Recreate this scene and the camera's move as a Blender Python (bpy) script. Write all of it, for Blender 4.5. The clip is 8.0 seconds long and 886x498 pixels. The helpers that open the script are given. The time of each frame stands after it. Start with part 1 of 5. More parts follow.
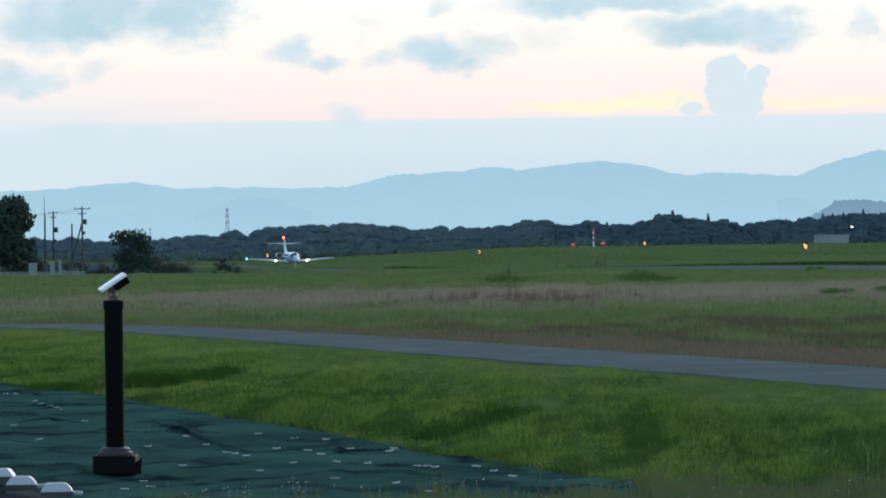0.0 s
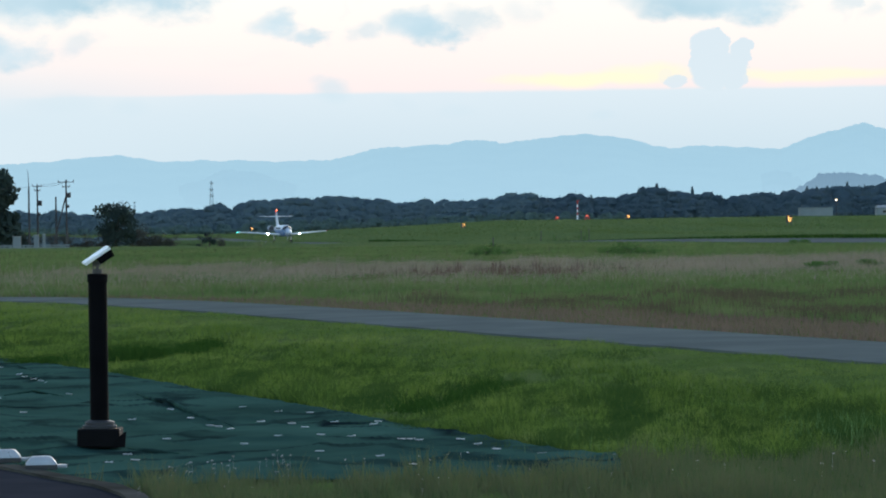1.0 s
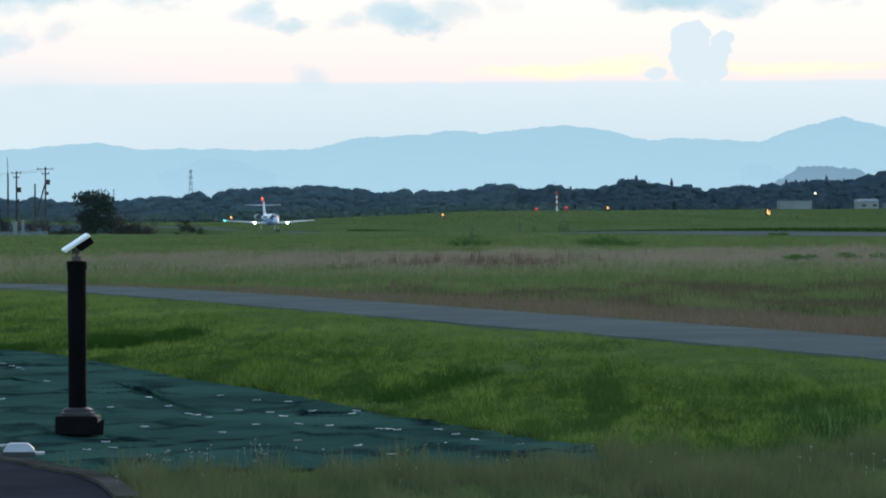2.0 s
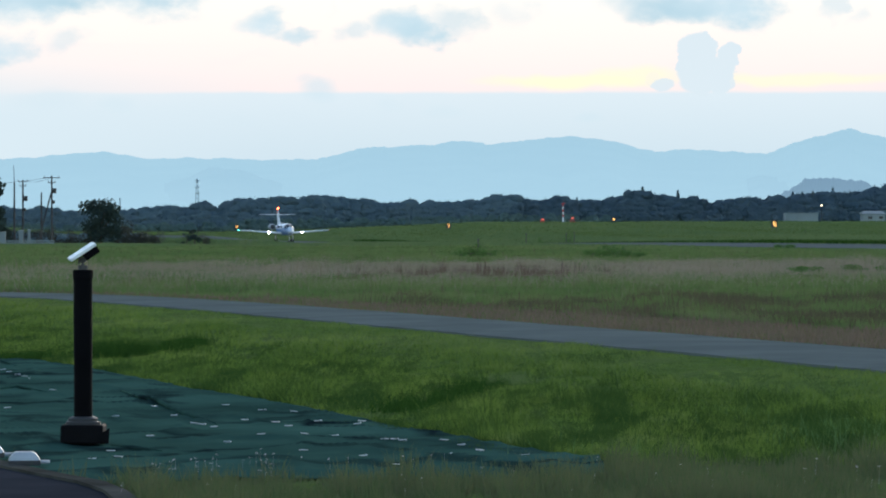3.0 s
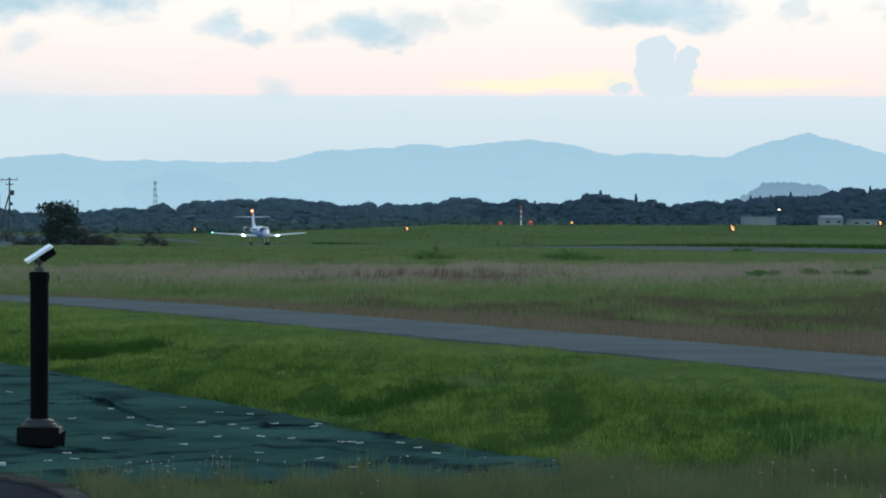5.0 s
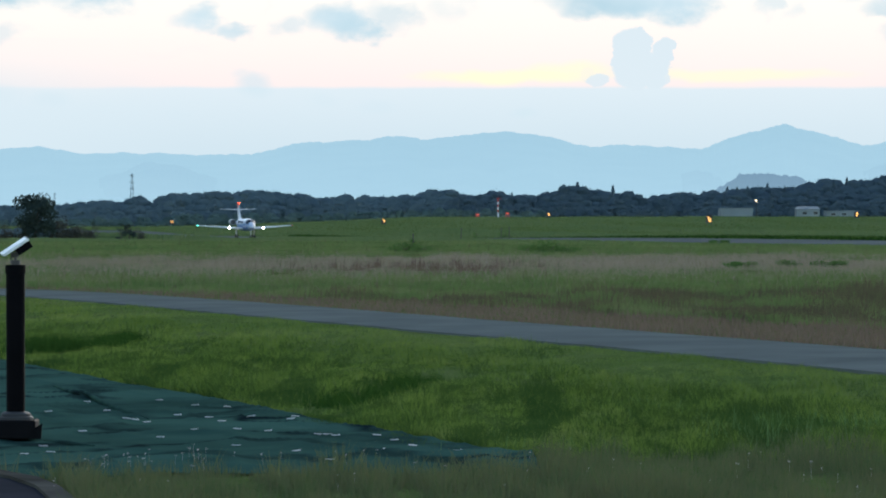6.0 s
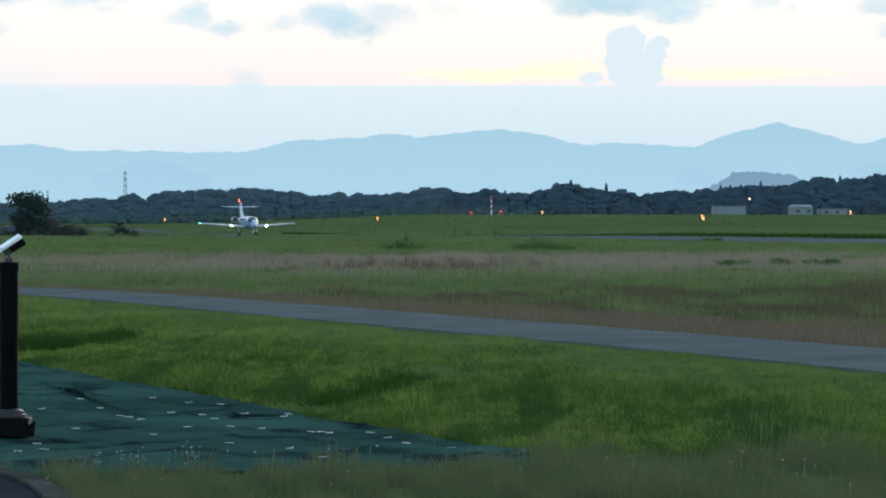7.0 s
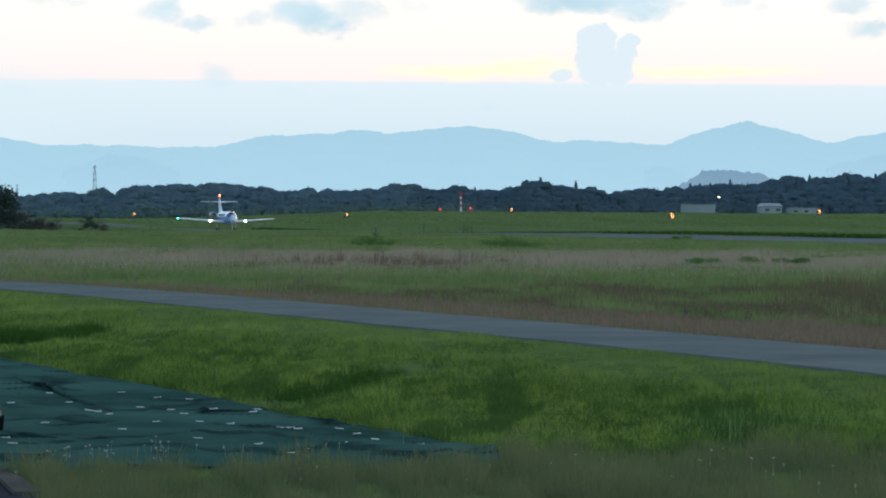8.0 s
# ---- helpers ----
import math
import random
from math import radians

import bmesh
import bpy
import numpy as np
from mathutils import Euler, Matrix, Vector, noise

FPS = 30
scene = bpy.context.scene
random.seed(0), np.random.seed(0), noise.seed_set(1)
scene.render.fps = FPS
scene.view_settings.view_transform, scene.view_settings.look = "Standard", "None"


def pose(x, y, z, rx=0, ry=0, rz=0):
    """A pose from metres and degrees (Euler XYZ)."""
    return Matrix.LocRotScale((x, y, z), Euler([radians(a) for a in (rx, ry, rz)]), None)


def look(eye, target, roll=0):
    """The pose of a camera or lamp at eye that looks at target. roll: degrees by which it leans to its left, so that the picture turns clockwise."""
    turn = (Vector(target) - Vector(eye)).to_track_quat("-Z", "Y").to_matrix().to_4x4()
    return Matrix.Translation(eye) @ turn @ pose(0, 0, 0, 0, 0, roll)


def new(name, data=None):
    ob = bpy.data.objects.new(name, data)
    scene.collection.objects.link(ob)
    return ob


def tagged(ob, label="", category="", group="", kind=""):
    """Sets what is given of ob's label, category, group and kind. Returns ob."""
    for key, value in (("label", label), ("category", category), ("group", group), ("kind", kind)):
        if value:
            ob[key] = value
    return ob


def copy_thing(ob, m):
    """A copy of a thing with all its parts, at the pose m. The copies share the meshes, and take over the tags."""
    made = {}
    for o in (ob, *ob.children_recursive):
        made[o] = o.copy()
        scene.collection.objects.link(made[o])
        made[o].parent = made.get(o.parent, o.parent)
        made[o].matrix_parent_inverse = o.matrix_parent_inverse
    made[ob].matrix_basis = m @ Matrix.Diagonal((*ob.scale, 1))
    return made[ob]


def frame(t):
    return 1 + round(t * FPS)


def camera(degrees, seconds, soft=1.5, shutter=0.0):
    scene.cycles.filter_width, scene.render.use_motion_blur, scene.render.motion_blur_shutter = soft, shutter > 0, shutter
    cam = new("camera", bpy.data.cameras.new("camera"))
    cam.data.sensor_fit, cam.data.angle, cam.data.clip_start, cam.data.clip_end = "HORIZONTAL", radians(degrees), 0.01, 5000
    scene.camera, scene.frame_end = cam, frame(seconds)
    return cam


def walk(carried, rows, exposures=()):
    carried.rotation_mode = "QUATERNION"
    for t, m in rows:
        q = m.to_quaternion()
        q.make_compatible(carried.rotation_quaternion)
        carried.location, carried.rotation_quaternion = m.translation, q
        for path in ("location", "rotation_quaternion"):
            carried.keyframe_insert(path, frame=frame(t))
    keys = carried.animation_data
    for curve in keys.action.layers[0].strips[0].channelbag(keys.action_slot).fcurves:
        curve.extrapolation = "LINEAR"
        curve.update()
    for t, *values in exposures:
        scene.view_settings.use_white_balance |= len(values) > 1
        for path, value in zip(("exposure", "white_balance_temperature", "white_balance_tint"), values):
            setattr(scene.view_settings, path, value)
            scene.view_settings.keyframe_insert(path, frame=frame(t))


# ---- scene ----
# Camera: hand-held on a tripod-like spot, long lens, panning after a taxiing jet.
cam = camera(12.43, 8.0, soft=2.0)
EYE = 1.65
LENS = 7200.0


def aim(x, yaw, tilt, lean):
    """Camera pose: yaw to the right, tilt up and lean, in degrees."""
    a, b = radians(yaw), radians(tilt)
    eye = Vector((x, 0, EYE))
    way = Vector((math.sin(a) * math.cos(b), math.cos(a) * math.cos(b), math.sin(b)))
    return look(eye, eye + way * 100, -lean)


PATH = [
    (0, -0, -0, 0.0955, 0.8),
    (0.5, 0.0013, 0.0283, -0.0906, 0.8645),
    (1, 0.0007, 0.2171, -0.2865, 0.8229),
    (1.5, -0.0025, 0.4715, -0.4784, 0.5206),
    (3, -0.006, 0.4291, -0.2798, 0.1001),
    (3.5, -0.0036, 0.531, -0.2909, -0.0865),
    (4, -0.0028, 0.7128, -0.2105, -0.0316),
    (4.5, -0.0019, 0.8666, -0.2069, -0.0322),
    (6, 0.0086, 1.3427, -0.3492, 0.0676),
    (6.5, 0.0076, 1.413, -0.3646, 0.2162),
    (7, 0.007, 1.4376, -0.3799, 0.0156),
    (7.5, 0.0002, 1.5632, -0.3847, -0.0881),
    (8, -0.0006, 1.8709, -0.4283, -0.359),
]
walk(cam, [(t, aim(x, a, b, c)) for t, x, a, b, c in PATH], exposures=[(0.0, 1.1, 6230, 8.5), (0.8, 1.12, 6230, 8.5), (1.5, 1.17, 6230, 8.5), (3.5, 1.13, 6230, 8.5), (4.5, 1.08, 6230, 8.5), (6.5, 1.18, 6230, 8.5), (8.0, 1.2, 6230, 8.5)])

# World, sun: dusk under broken cloud, the sun low behind the hills ahead.
world = bpy.data.worlds.new("dusk_sky")
scene.world = world
world.use_nodes = True
wn = world.node_tree.nodes
sky_tex = wn.new("ShaderNodeTexSky")
sky_tex.sky_type = 'NISHITA'
sky_tex.sun_disc = False
SUN_EL, SUN_AZ = 14.0, 14.0
sky_tex.sun_elevation = radians(SUN_EL)
sky_tex.sun_rotation = radians(SUN_AZ)
sky_tex.dust_density = 0.6
wn["Background"].inputs["Strength"].default_value = 0.15
world.node_tree.links.new(sky_tex.outputs[0], wn["Background"].inputs["Color"])
sun_data = bpy.data.lights.new("sun", 'SUN')
sun_data.energy, sun_data.angle, sun_data.color = 1.0, radians(16), (1.0, 0.95, 0.88)
sun = new("sun", sun_data)
sun_way = Vector((math.sin(radians(SUN_AZ)) * math.cos(radians(SUN_EL)), math.cos(radians(SUN_AZ)) * math.cos(radians(SUN_EL)), math.sin(radians(SUN_EL))))
sun.matrix_world = look(sun_way * 1000, (0, 0, 0))


# ---- small tools ----
def at(px, py, d):
    """The place d metres ahead, named by its bearing and drop as the camera sees them at the start."""
    c, s = math.cos(radians(0.8)), math.sin(radians(0.8))
    u, v = (px - 784) / LENS, (441 - py) / LENS
    r, w = c * u + s * v, c * v - s * u
    b = radians(0.0955)
    fwd, up = math.cos(b) - w * math.sin(b), math.sin(b) + w * math.cos(b)
    return Vector((r / fwd * d, d, EYE + up / fwd * d))


def smooth(a, b, x):
    t = np.clip((x - a) / (b - a), 0, 1)
    return t * t * (3 - 2 * t)


def on_ground(px, py):
    p = at(px, py, 1.0)
    return at(px, py, -EYE / (p.z - EYE))


# washed-out gullies in the bank, as lines over the land
GULLIES = [[on_ground(*p).xy for p in line] for line in (
    ((215, 690), (310, 670), (420, 640)), ((735, 782), (850, 744), (950, 698)), ((1040, 690), (1135, 668)),
    ((1110, 778), (1210, 745), (1310, 730)), ((1260, 824), (1340, 795), (1420, 775)), ((560, 730), (640, 700), (700, 682)))]


def streaks(x, y):
    """Slanting hummocks and hollows of the bank, about 0 in the hollows to 1 on the crests."""
    u = x - 0.115 * y
    a = np.sin(u * 3.1 + 1.3 * np.sin(y * 0.33) + 0.7) + 0.8 * np.sin(u * 6.7 + 1.7 * np.sin(y * 0.47 + x) + 2.0)
    b = 0.6 * np.sin(u * 13.0 + 2.1 * np.sin(y * 0.8 + x * 0.7)) + 0.5 * np.sin(y * 1.3 + 1.6 * np.sin(x * 2.3)) + 0.35 * np.sin(u * 23.0 + y * 1.9)
    return 0.5 + (a + b) / 5


def gully_near(x, y, reach):
    """1 on a gully's line, falling to 0 at the given reach."""
    near = np.zeros(np.broadcast(x, y).shape)
    for line in GULLIES[:2]:
        for a, b in zip(line, line[1:]):
            t = (b - a).normalized()
            s = np.clip((x - a.x) * t.x + (y - a.y) * t.y, 0, (b - a).length)
            near = np.maximum(near, 1 - np.hypot(x - a.x - s * t.x, (y - a.y - s * t.y) * 0.5) / reach)
    return np.clip(near, 0, 1)


def bank_relief(x, y):
    """Gullies below a small scarp, and low hummocks, between the sheet and the road."""
    z = np.zeros(np.broadcast(x, y).shape)
    for line in GULLIES:
        for a, b in zip(line, line[1:]):
            t = (b - a).normalized()
            s = (x - a.x) * t.x + (y - a.y) * t.y
            d = (x - a.x) * t.y - (y - a.y) * t.x
            on = smooth(-0.8, 0.4, s) * (1 - smooth((b - a).length - 0.4, (b - a).length + 0.8, s))
            z = z + on * (0.06 * np.exp(-((d + 0.4) / 0.4) ** 2) - 0.06 * np.exp(-((d - 0.15) / 0.35) ** 2))
    z = z + 0.07 * (streaks(x, y) - 0.5) + 0.02 * np.sin(y * 0.9 + x * 1.1)
    n = 0.953 * x + 0.303 * y
    return z * smooth(10.6, 12.0, n) * (1 - smooth(17.0, 19.3, n)) * smooth(27, 31, y) * (1 - smooth(95, 120, y))


def ground_z(x, y):
    """Height of the land: level by the camera, a swale, then the field climbing gently to the woods."""
    x, y = np.asarray(x, float), np.asarray(y, float)
    k = np.clip((x / np.maximum(y, 60) * LENS + 384) / 500, 0, 1)
    z = smooth(600, 1100, y) * (1.0 + 2.5 * k ** 1.6)
    z = z - 0.82 * smooth(430, 600, y) * (1 - smooth(760, 1000, y))
    n = 0.953 * x + 0.303 * y
    z = z - 0.16 * np.exp(-((n - 15.5) / 2.2) ** 2) * smooth(28, 40, y)
    return z + (bank_relief(x, y) if z.ndim or 10.6 < n < 19.3 else 0.0)


def gz(x, y):
    return float(ground_z(x, y))


def mesh_object(name, verts, faces, material, parent=None, smooth_shade=False, label=""):
    me = bpy.data.meshes.new(name)
    me.from_pydata(verts, [], faces)
    if smooth_shade:
        me.polygons.foreach_set("use_smooth", [True] * len(me.polygons))
    me.materials.append(material)
    ob = new(name, me)
    if parent:
        ob.parent = parent
    if label:
        tagged(ob, label)
    return ob


def part(name, bm, material, parent=None, label="", smooth_shade=False):
    me = bpy.data.meshes.new(name)
    bm.normal_update()
    bm.to_mesh(me)
    bm.free()
    if smooth_shade:
        me.polygons.foreach_set("use_smooth", [True] * len(me.polygons))
    me.materials.append(material)
    ob = new(name, me)
    if parent:
        ob.parent = parent
    if label:
        tagged(ob, label)
    return ob


def add_box(bm, c, s, bevel=0.0, m=None):
    r = bmesh.ops.create_cube(bm, size=1, matrix=(m or Matrix()) @ Matrix.Translation(c) @ Matrix.Diagonal((*s, 1)))
    if bevel:
        es = list({e for v in r["verts"] for e in v.link_edges})
        bmesh.ops.bevel(bm, geom=es, offset=bevel, segments=2, affect='EDGES', profile=0.5)
    return r["verts"]


def add_rod(bm, a, b, r1, r2=None, n=8):
    a, b = Vector(a), Vector(b)
    d = b - a
    m = Matrix.Translation((a + b) / 2) @ d.to_track_quat('Z', 'Y').to_matrix().to_4x4()
    return bmesh.ops.create_cone(bm, cap_ends=True, segments=n, radius1=r1, radius2=r1 if r2 is None else r2, depth=d.length, matrix=m)["verts"]


def loft(bm, rings, cap=True):
    """Skin through rings of equally many points."""
    vs = [[bm.verts.new(p) for p in ring] for ring in rings]
    n = len(vs[0])
    for a, b in zip(vs, vs[1:]):
        for i in range(n):
            bm.faces.new((a[i], a[(i + 1) % n], b[(i + 1) % n], b[i]))
    if cap:
        bm.faces.new(vs[0][::-1])
        bm.faces.new(vs[-1])
    bmesh.ops.recalc_face_normals(bm, faces=bm.faces)


def empty(name, m, label, category, group="", kind=""):
    ob = new(name)
    ob.matrix_world = m
    return tagged(ob, label, category, group, kind)


# ---- materials ----
def material(name):
    m = bpy.data.materials.new(name)
    m.use_nodes = True
    return m, m.node_tree.nodes, m.node_tree.links, m.node_tree.nodes["Principled BSDF"]


def noise_node(N, L, scale, detail=4, rough=0.6, vec=None):
    t = N.new("ShaderNodeTexNoise")
    t.inputs["Scale"].default_value, t.inputs["Detail"].default_value, t.inputs["Roughness"].default_value = scale, detail, rough
    if vec:
        L.new(vec, t.inputs["Vector"])
    return t


def ramp_node(N, L, fac, stops):
    r = N.new("ShaderNodeValToRGB")
    while len(r.color_ramp.elements) < len(stops):
        r.color_ramp.elements.new(0.5)
    for e, (p, c) in zip(r.color_ramp.elements, stops):
        e.position, e.color = p, (*c, 1)
    L.new(fac, r.inputs[0])
    return r


def mix_node(N, L, fac, a, b, mode='MIX'):
    m = N.new("ShaderNodeMix")
    m.data_type, m.blend_type = 'RGBA', mode
    for sock, v in ((m.inputs["Factor"], fac), (m.inputs["A"], a), (m.inputs["B"], b)):
        if isinstance(v, bpy.types.NodeSocket):
            L.new(v, sock)
        elif isinstance(v, tuple):
            sock.default_value = (*v, 1)
        else:
            sock.default_value = v
    return m.outputs["Result"]


def math_node(N, L, op, a, b=0.0, c=None, clamp=False):
    m = N.new("ShaderNodeMath")
    m.operation, m.use_clamp = op, clamp
    for sock, v in zip(m.inputs, (a, b, c)):
        if v is None:
            continue
        if isinstance(v, bpy.types.NodeSocket):
            L.new(v, sock)
        else:
            sock.default_value = v
    return m.outputs[0]


def plain(name, col, rough=0.6, metal=0.0, var=0.25, scale=6.0, bump=0.2, spec=0.5):
    """A surface of one colour with stains, grain and fine relief."""
    m, N, L, B = material(name)
    co = N.new("ShaderNodeTexCoord").outputs["Object"]
    big, fine = noise_node(N, L, scale * 0.3, 3, vec=co), noise_node(N, L, scale * 4, 5, vec=co)
    dark = tuple(c * (1 - var) for c in col)
    light = tuple(min(1, c * (1 + var * 0.6)) for c in col)
    a = ramp_node(N, L, big.outputs["Fac"], [(0.3, dark), (0.7, light)]).outputs[0]
    b = mix_node(N, L, math_node(N, L, 'MULTIPLY', fine.outputs["Fac"], var * 0.8), a, tuple(c * 0.6 for c in col))
    L.new(b, B.inputs["Base Color"])
    B.inputs["Roughness"].default_value, B.inputs["Metallic"].default_value = rough, metal
    B.inputs["Specular IOR Level"].default_value = spec
    if bump:
        bp = N.new("ShaderNodeBump")
        bp.inputs["Strength"].default_value, bp.inputs["Distance"].default_value = bump, 0.01
        L.new(fine.outputs["Fac"], bp.inputs["Height"])
        L.new(bp.outputs[0], B.inputs["Normal"])
    return m


def glow(name, col, strength):
    m, N, L, B = material(name)
    B.inputs["Base Color"].default_value = (*[c * 0.3 for c in col], 1)
    B.inputs["Emission Color"].default_value = (*col, 1)
    B.inputs["Emission Strength"].default_value = strength
    return m


def leaf_mat(name, cols, patch=0.05, trans=0.25, island=0.5):
    """Grass or leaves: hue drifts in patches over the land and from blade to blade."""
    m, N, L, B = material(name)
    co = N.new("ShaderNodeTexCoord").outputs["Object"]
    big = noise_node(N, L, patch, 3, 0.55, vec=co)
    fine = noise_node(N, L, patch * 9, 3, 0.6, vec=co)
    both = math_node(N, L, 'ADD', math_node(N, L, 'MULTIPLY', big.outputs["Fac"], 0.55), math_node(N, L, 'MULTIPLY', fine.outputs["Fac"], 0.45))
    rnd = N.new("ShaderNodeNewGeometry").outputs["Random Per Island"]
    fac = math_node(N, L, 'ADD', math_node(N, L, 'MULTIPLY', rnd, island), math_node(N, L, 'MULTIPLY_ADD', both, 3.4 * (1 - island), -1.2 * (1 - island)), clamp=True)
    n = len(cols)
    c = ramp_node(N, L, fac, [(i / (n - 1), col) for i, col in enumerate(cols)]).outputs[0]
    L.new(c, B.inputs["Base Color"])
    B.inputs["Roughness"].default_value = 0.75
    B.inputs["Specular IOR Level"].default_value = 0.0
    if trans:
        tr = N.new("ShaderNodeBsdfTranslucent")
        L.new(c, tr.inputs["Color"])
        mx = N.new("ShaderNodeMixShader")
        mx.inputs[0].default_value = trans
        L.new(B.outputs[0], mx.inputs[1])
        L.new(tr.outputs[0], mx.inputs[2])
        L.new(mx.outputs[0], N["Material Output"].inputs["Surface"])
    return m


M_turf = leaf_mat("turf", [(0.05, 0.08, 0.022), (0.075, 0.11, 0.032), (0.095, 0.115, 0.045)], patch=0.35, trans=0, island=0.0)
M_bank = leaf_mat("bank_grass", [(0.055, 0.095, 0.021), (0.095, 0.15, 0.03), (0.145, 0.205, 0.04), (0.20, 0.235, 0.075)], patch=0.25, island=0.22)
# two darker grasses that paint shade into hollows; the second also edges the runway
M_deep = leaf_mat("hollow_shade_grass", [(0.022, 0.05, 0.014), (0.04, 0.078, 0.02), (0.06, 0.105, 0.026)], patch=0.5, island=0.4)
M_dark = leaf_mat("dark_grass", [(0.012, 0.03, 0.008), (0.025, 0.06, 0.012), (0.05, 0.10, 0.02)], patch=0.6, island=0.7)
M_field = leaf_mat("field_grass", [(0.062, 0.105, 0.042), (0.095, 0.15, 0.05), (0.135, 0.175, 0.07), (0.18, 0.18, 0.10)], patch=0.04, island=0.28)
M_straw = leaf_mat("seeding_grass", [(0.17, 0.15, 0.11), (0.23, 0.195, 0.155), (0.28, 0.245, 0.20)], patch=0.05, island=0.4)
M_rust = leaf_mat("rusty_grass", [(0.06, 0.058, 0.035), (0.085, 0.072, 0.048), (0.12, 0.092, 0.065)], patch=0.1, island=0.4)
# blue lift in these leaf colours paints in the haze of distance
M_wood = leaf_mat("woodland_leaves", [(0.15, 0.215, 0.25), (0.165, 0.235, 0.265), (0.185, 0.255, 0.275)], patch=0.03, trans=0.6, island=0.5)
M_copse = leaf_mat("tree_leaves", [(0.03, 0.045, 0.042), (0.045, 0.062, 0.054), (0.06, 0.08, 0.062)], patch=0.2, trans=0.15, island=0.6)
M_bark = plain("bark", (0.07, 0.055, 0.045), 0.9, bump=0.5)
M_asphalt = plain("asphalt", (0.118, 0.133, 0.126), 0.95, var=0.22, scale=1.5, bump=0.4, spec=0.0)
M_apron = plain("dark_asphalt", (0.035, 0.036, 0.042), 0.95, var=0.3, scale=3, bump=0.5, spec=0.0)
M_runway = plain("runway_surface", (0.115, 0.126, 0.122), 0.95, var=0.2, scale=0.2, spec=0.0)
M_post = plain("black_plastic", (0.004, 0.004, 0.005), 0.7, var=0.4, scale=8, bump=0.25, spec=0.04)
M_block = plain("black_rubber", (0.005, 0.005, 0.006), 0.9, var=0.4, scale=10, bump=0.4, spec=0.1)
M_grey = plain("grey_flange", (0.03, 0.03, 0.034), 0.7, var=0.3, scale=10)
M_white = plain("white_paint", (0.78, 0.79, 0.80), 0.4, var=0.1, scale=8, bump=0.05)
M_metal = plain("galvanised_steel", (0.35, 0.36, 0.38), 0.45, metal=0.8, var=0.3)
M_concrete = plain("concrete", (0.36, 0.37, 0.37), 0.9, var=0.2, scale=1.0)
M_pole = plain("weathered_pole", (0.06, 0.055, 0.055), 0.85, var=0.3)
M_dark_metal = plain("dark_metal", (0.03, 0.03, 0.035), 0.5, var=0.3)
M_red = plain("red_paint", (0.55, 0.06, 0.05), 0.5, var=0.2)


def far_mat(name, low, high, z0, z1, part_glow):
    """Distant land, its haze painted in as pale colour and a glow."""
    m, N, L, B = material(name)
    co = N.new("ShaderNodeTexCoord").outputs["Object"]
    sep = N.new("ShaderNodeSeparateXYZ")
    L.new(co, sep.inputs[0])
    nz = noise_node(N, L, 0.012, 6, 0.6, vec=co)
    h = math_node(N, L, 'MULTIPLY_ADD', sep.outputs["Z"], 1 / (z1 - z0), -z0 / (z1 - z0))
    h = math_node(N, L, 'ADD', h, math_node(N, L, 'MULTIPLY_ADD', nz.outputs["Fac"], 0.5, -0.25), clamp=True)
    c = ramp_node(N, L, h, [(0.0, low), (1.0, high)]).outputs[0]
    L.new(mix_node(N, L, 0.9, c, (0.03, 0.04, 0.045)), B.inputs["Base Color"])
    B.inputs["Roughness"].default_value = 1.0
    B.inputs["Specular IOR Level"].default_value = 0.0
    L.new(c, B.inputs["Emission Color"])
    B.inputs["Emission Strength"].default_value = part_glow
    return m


# ---- sky backdrop: cloud deck far beyond the hills ----
CLOUDS = [  # bearing, height, half width, half height, strength
    (110, 35, 135, 62, 1.0), (310, 28, 108, 62, 0.95), (215, 10, 100, 50, 0.9), (28, 138, 75, 36, 0.85), (170, 128, 42, 26, 0.45), (-140, 60, 150, 60, 0.8),
    (518, 92, 46, 32, 0.85), (583, 112, 44, 15, 0.75), (772, 104, 62, 40, 1.0), (684, 106, 26, 24, 0.5), (850, 82, 50, 34, 0.55), (655, 32, 30, 15, 0.35), (645, 62, 9, 26, 0.25), (780, 6, 34, 15, 0.5),
    (1090, 2, 195, 27, 1.0), (962, 58, 48, 34, 0.35), (1290, 55, 150, 42, 1.0), (1200, 70, 55, 28, 0.8), (1415, 52, 36, 30, 0.6), (1524, 48, 15, 34, 0.5), (1562, 62, 22, 20, 0.4),
    (1745, 50, 48, 24, 0.6), (1785, 98, 42, 18, 0.75), (1680, 30, 30, 14, 0.4), (480, 150, 60, 10, 0.15)]
TOWER = [(1284, 134, 34, 34, 1.0), (1340, 138, 21, 23, 1.0), (1290, 170, 40, 40, 1.0), (1326, 176, 26, 32, 1.0), (1224, 192, 24, 12, 0.8), (1205, 182, 14, 12, 0.3), (1262, 152, 16, 18, 1.0), (1352, 130, 12, 12, 1.0), (1296, 112, 14, 14, 1.0), (1345, 186, 16, 12, 0.8)]
WISPS = [(612, 208, 30, 24, 0.6), (595, 190, 22, 12, 0.4), (1100, 252, 28, 9, 0.5), (840, 243, 32, 12, 0.35), (130, 232, 70, 18, 0.4), (255, 236, 40, 14, 0.4), (740, 232, 26, 14, 0.3), (480, 268, 30, 12, 0.2)]


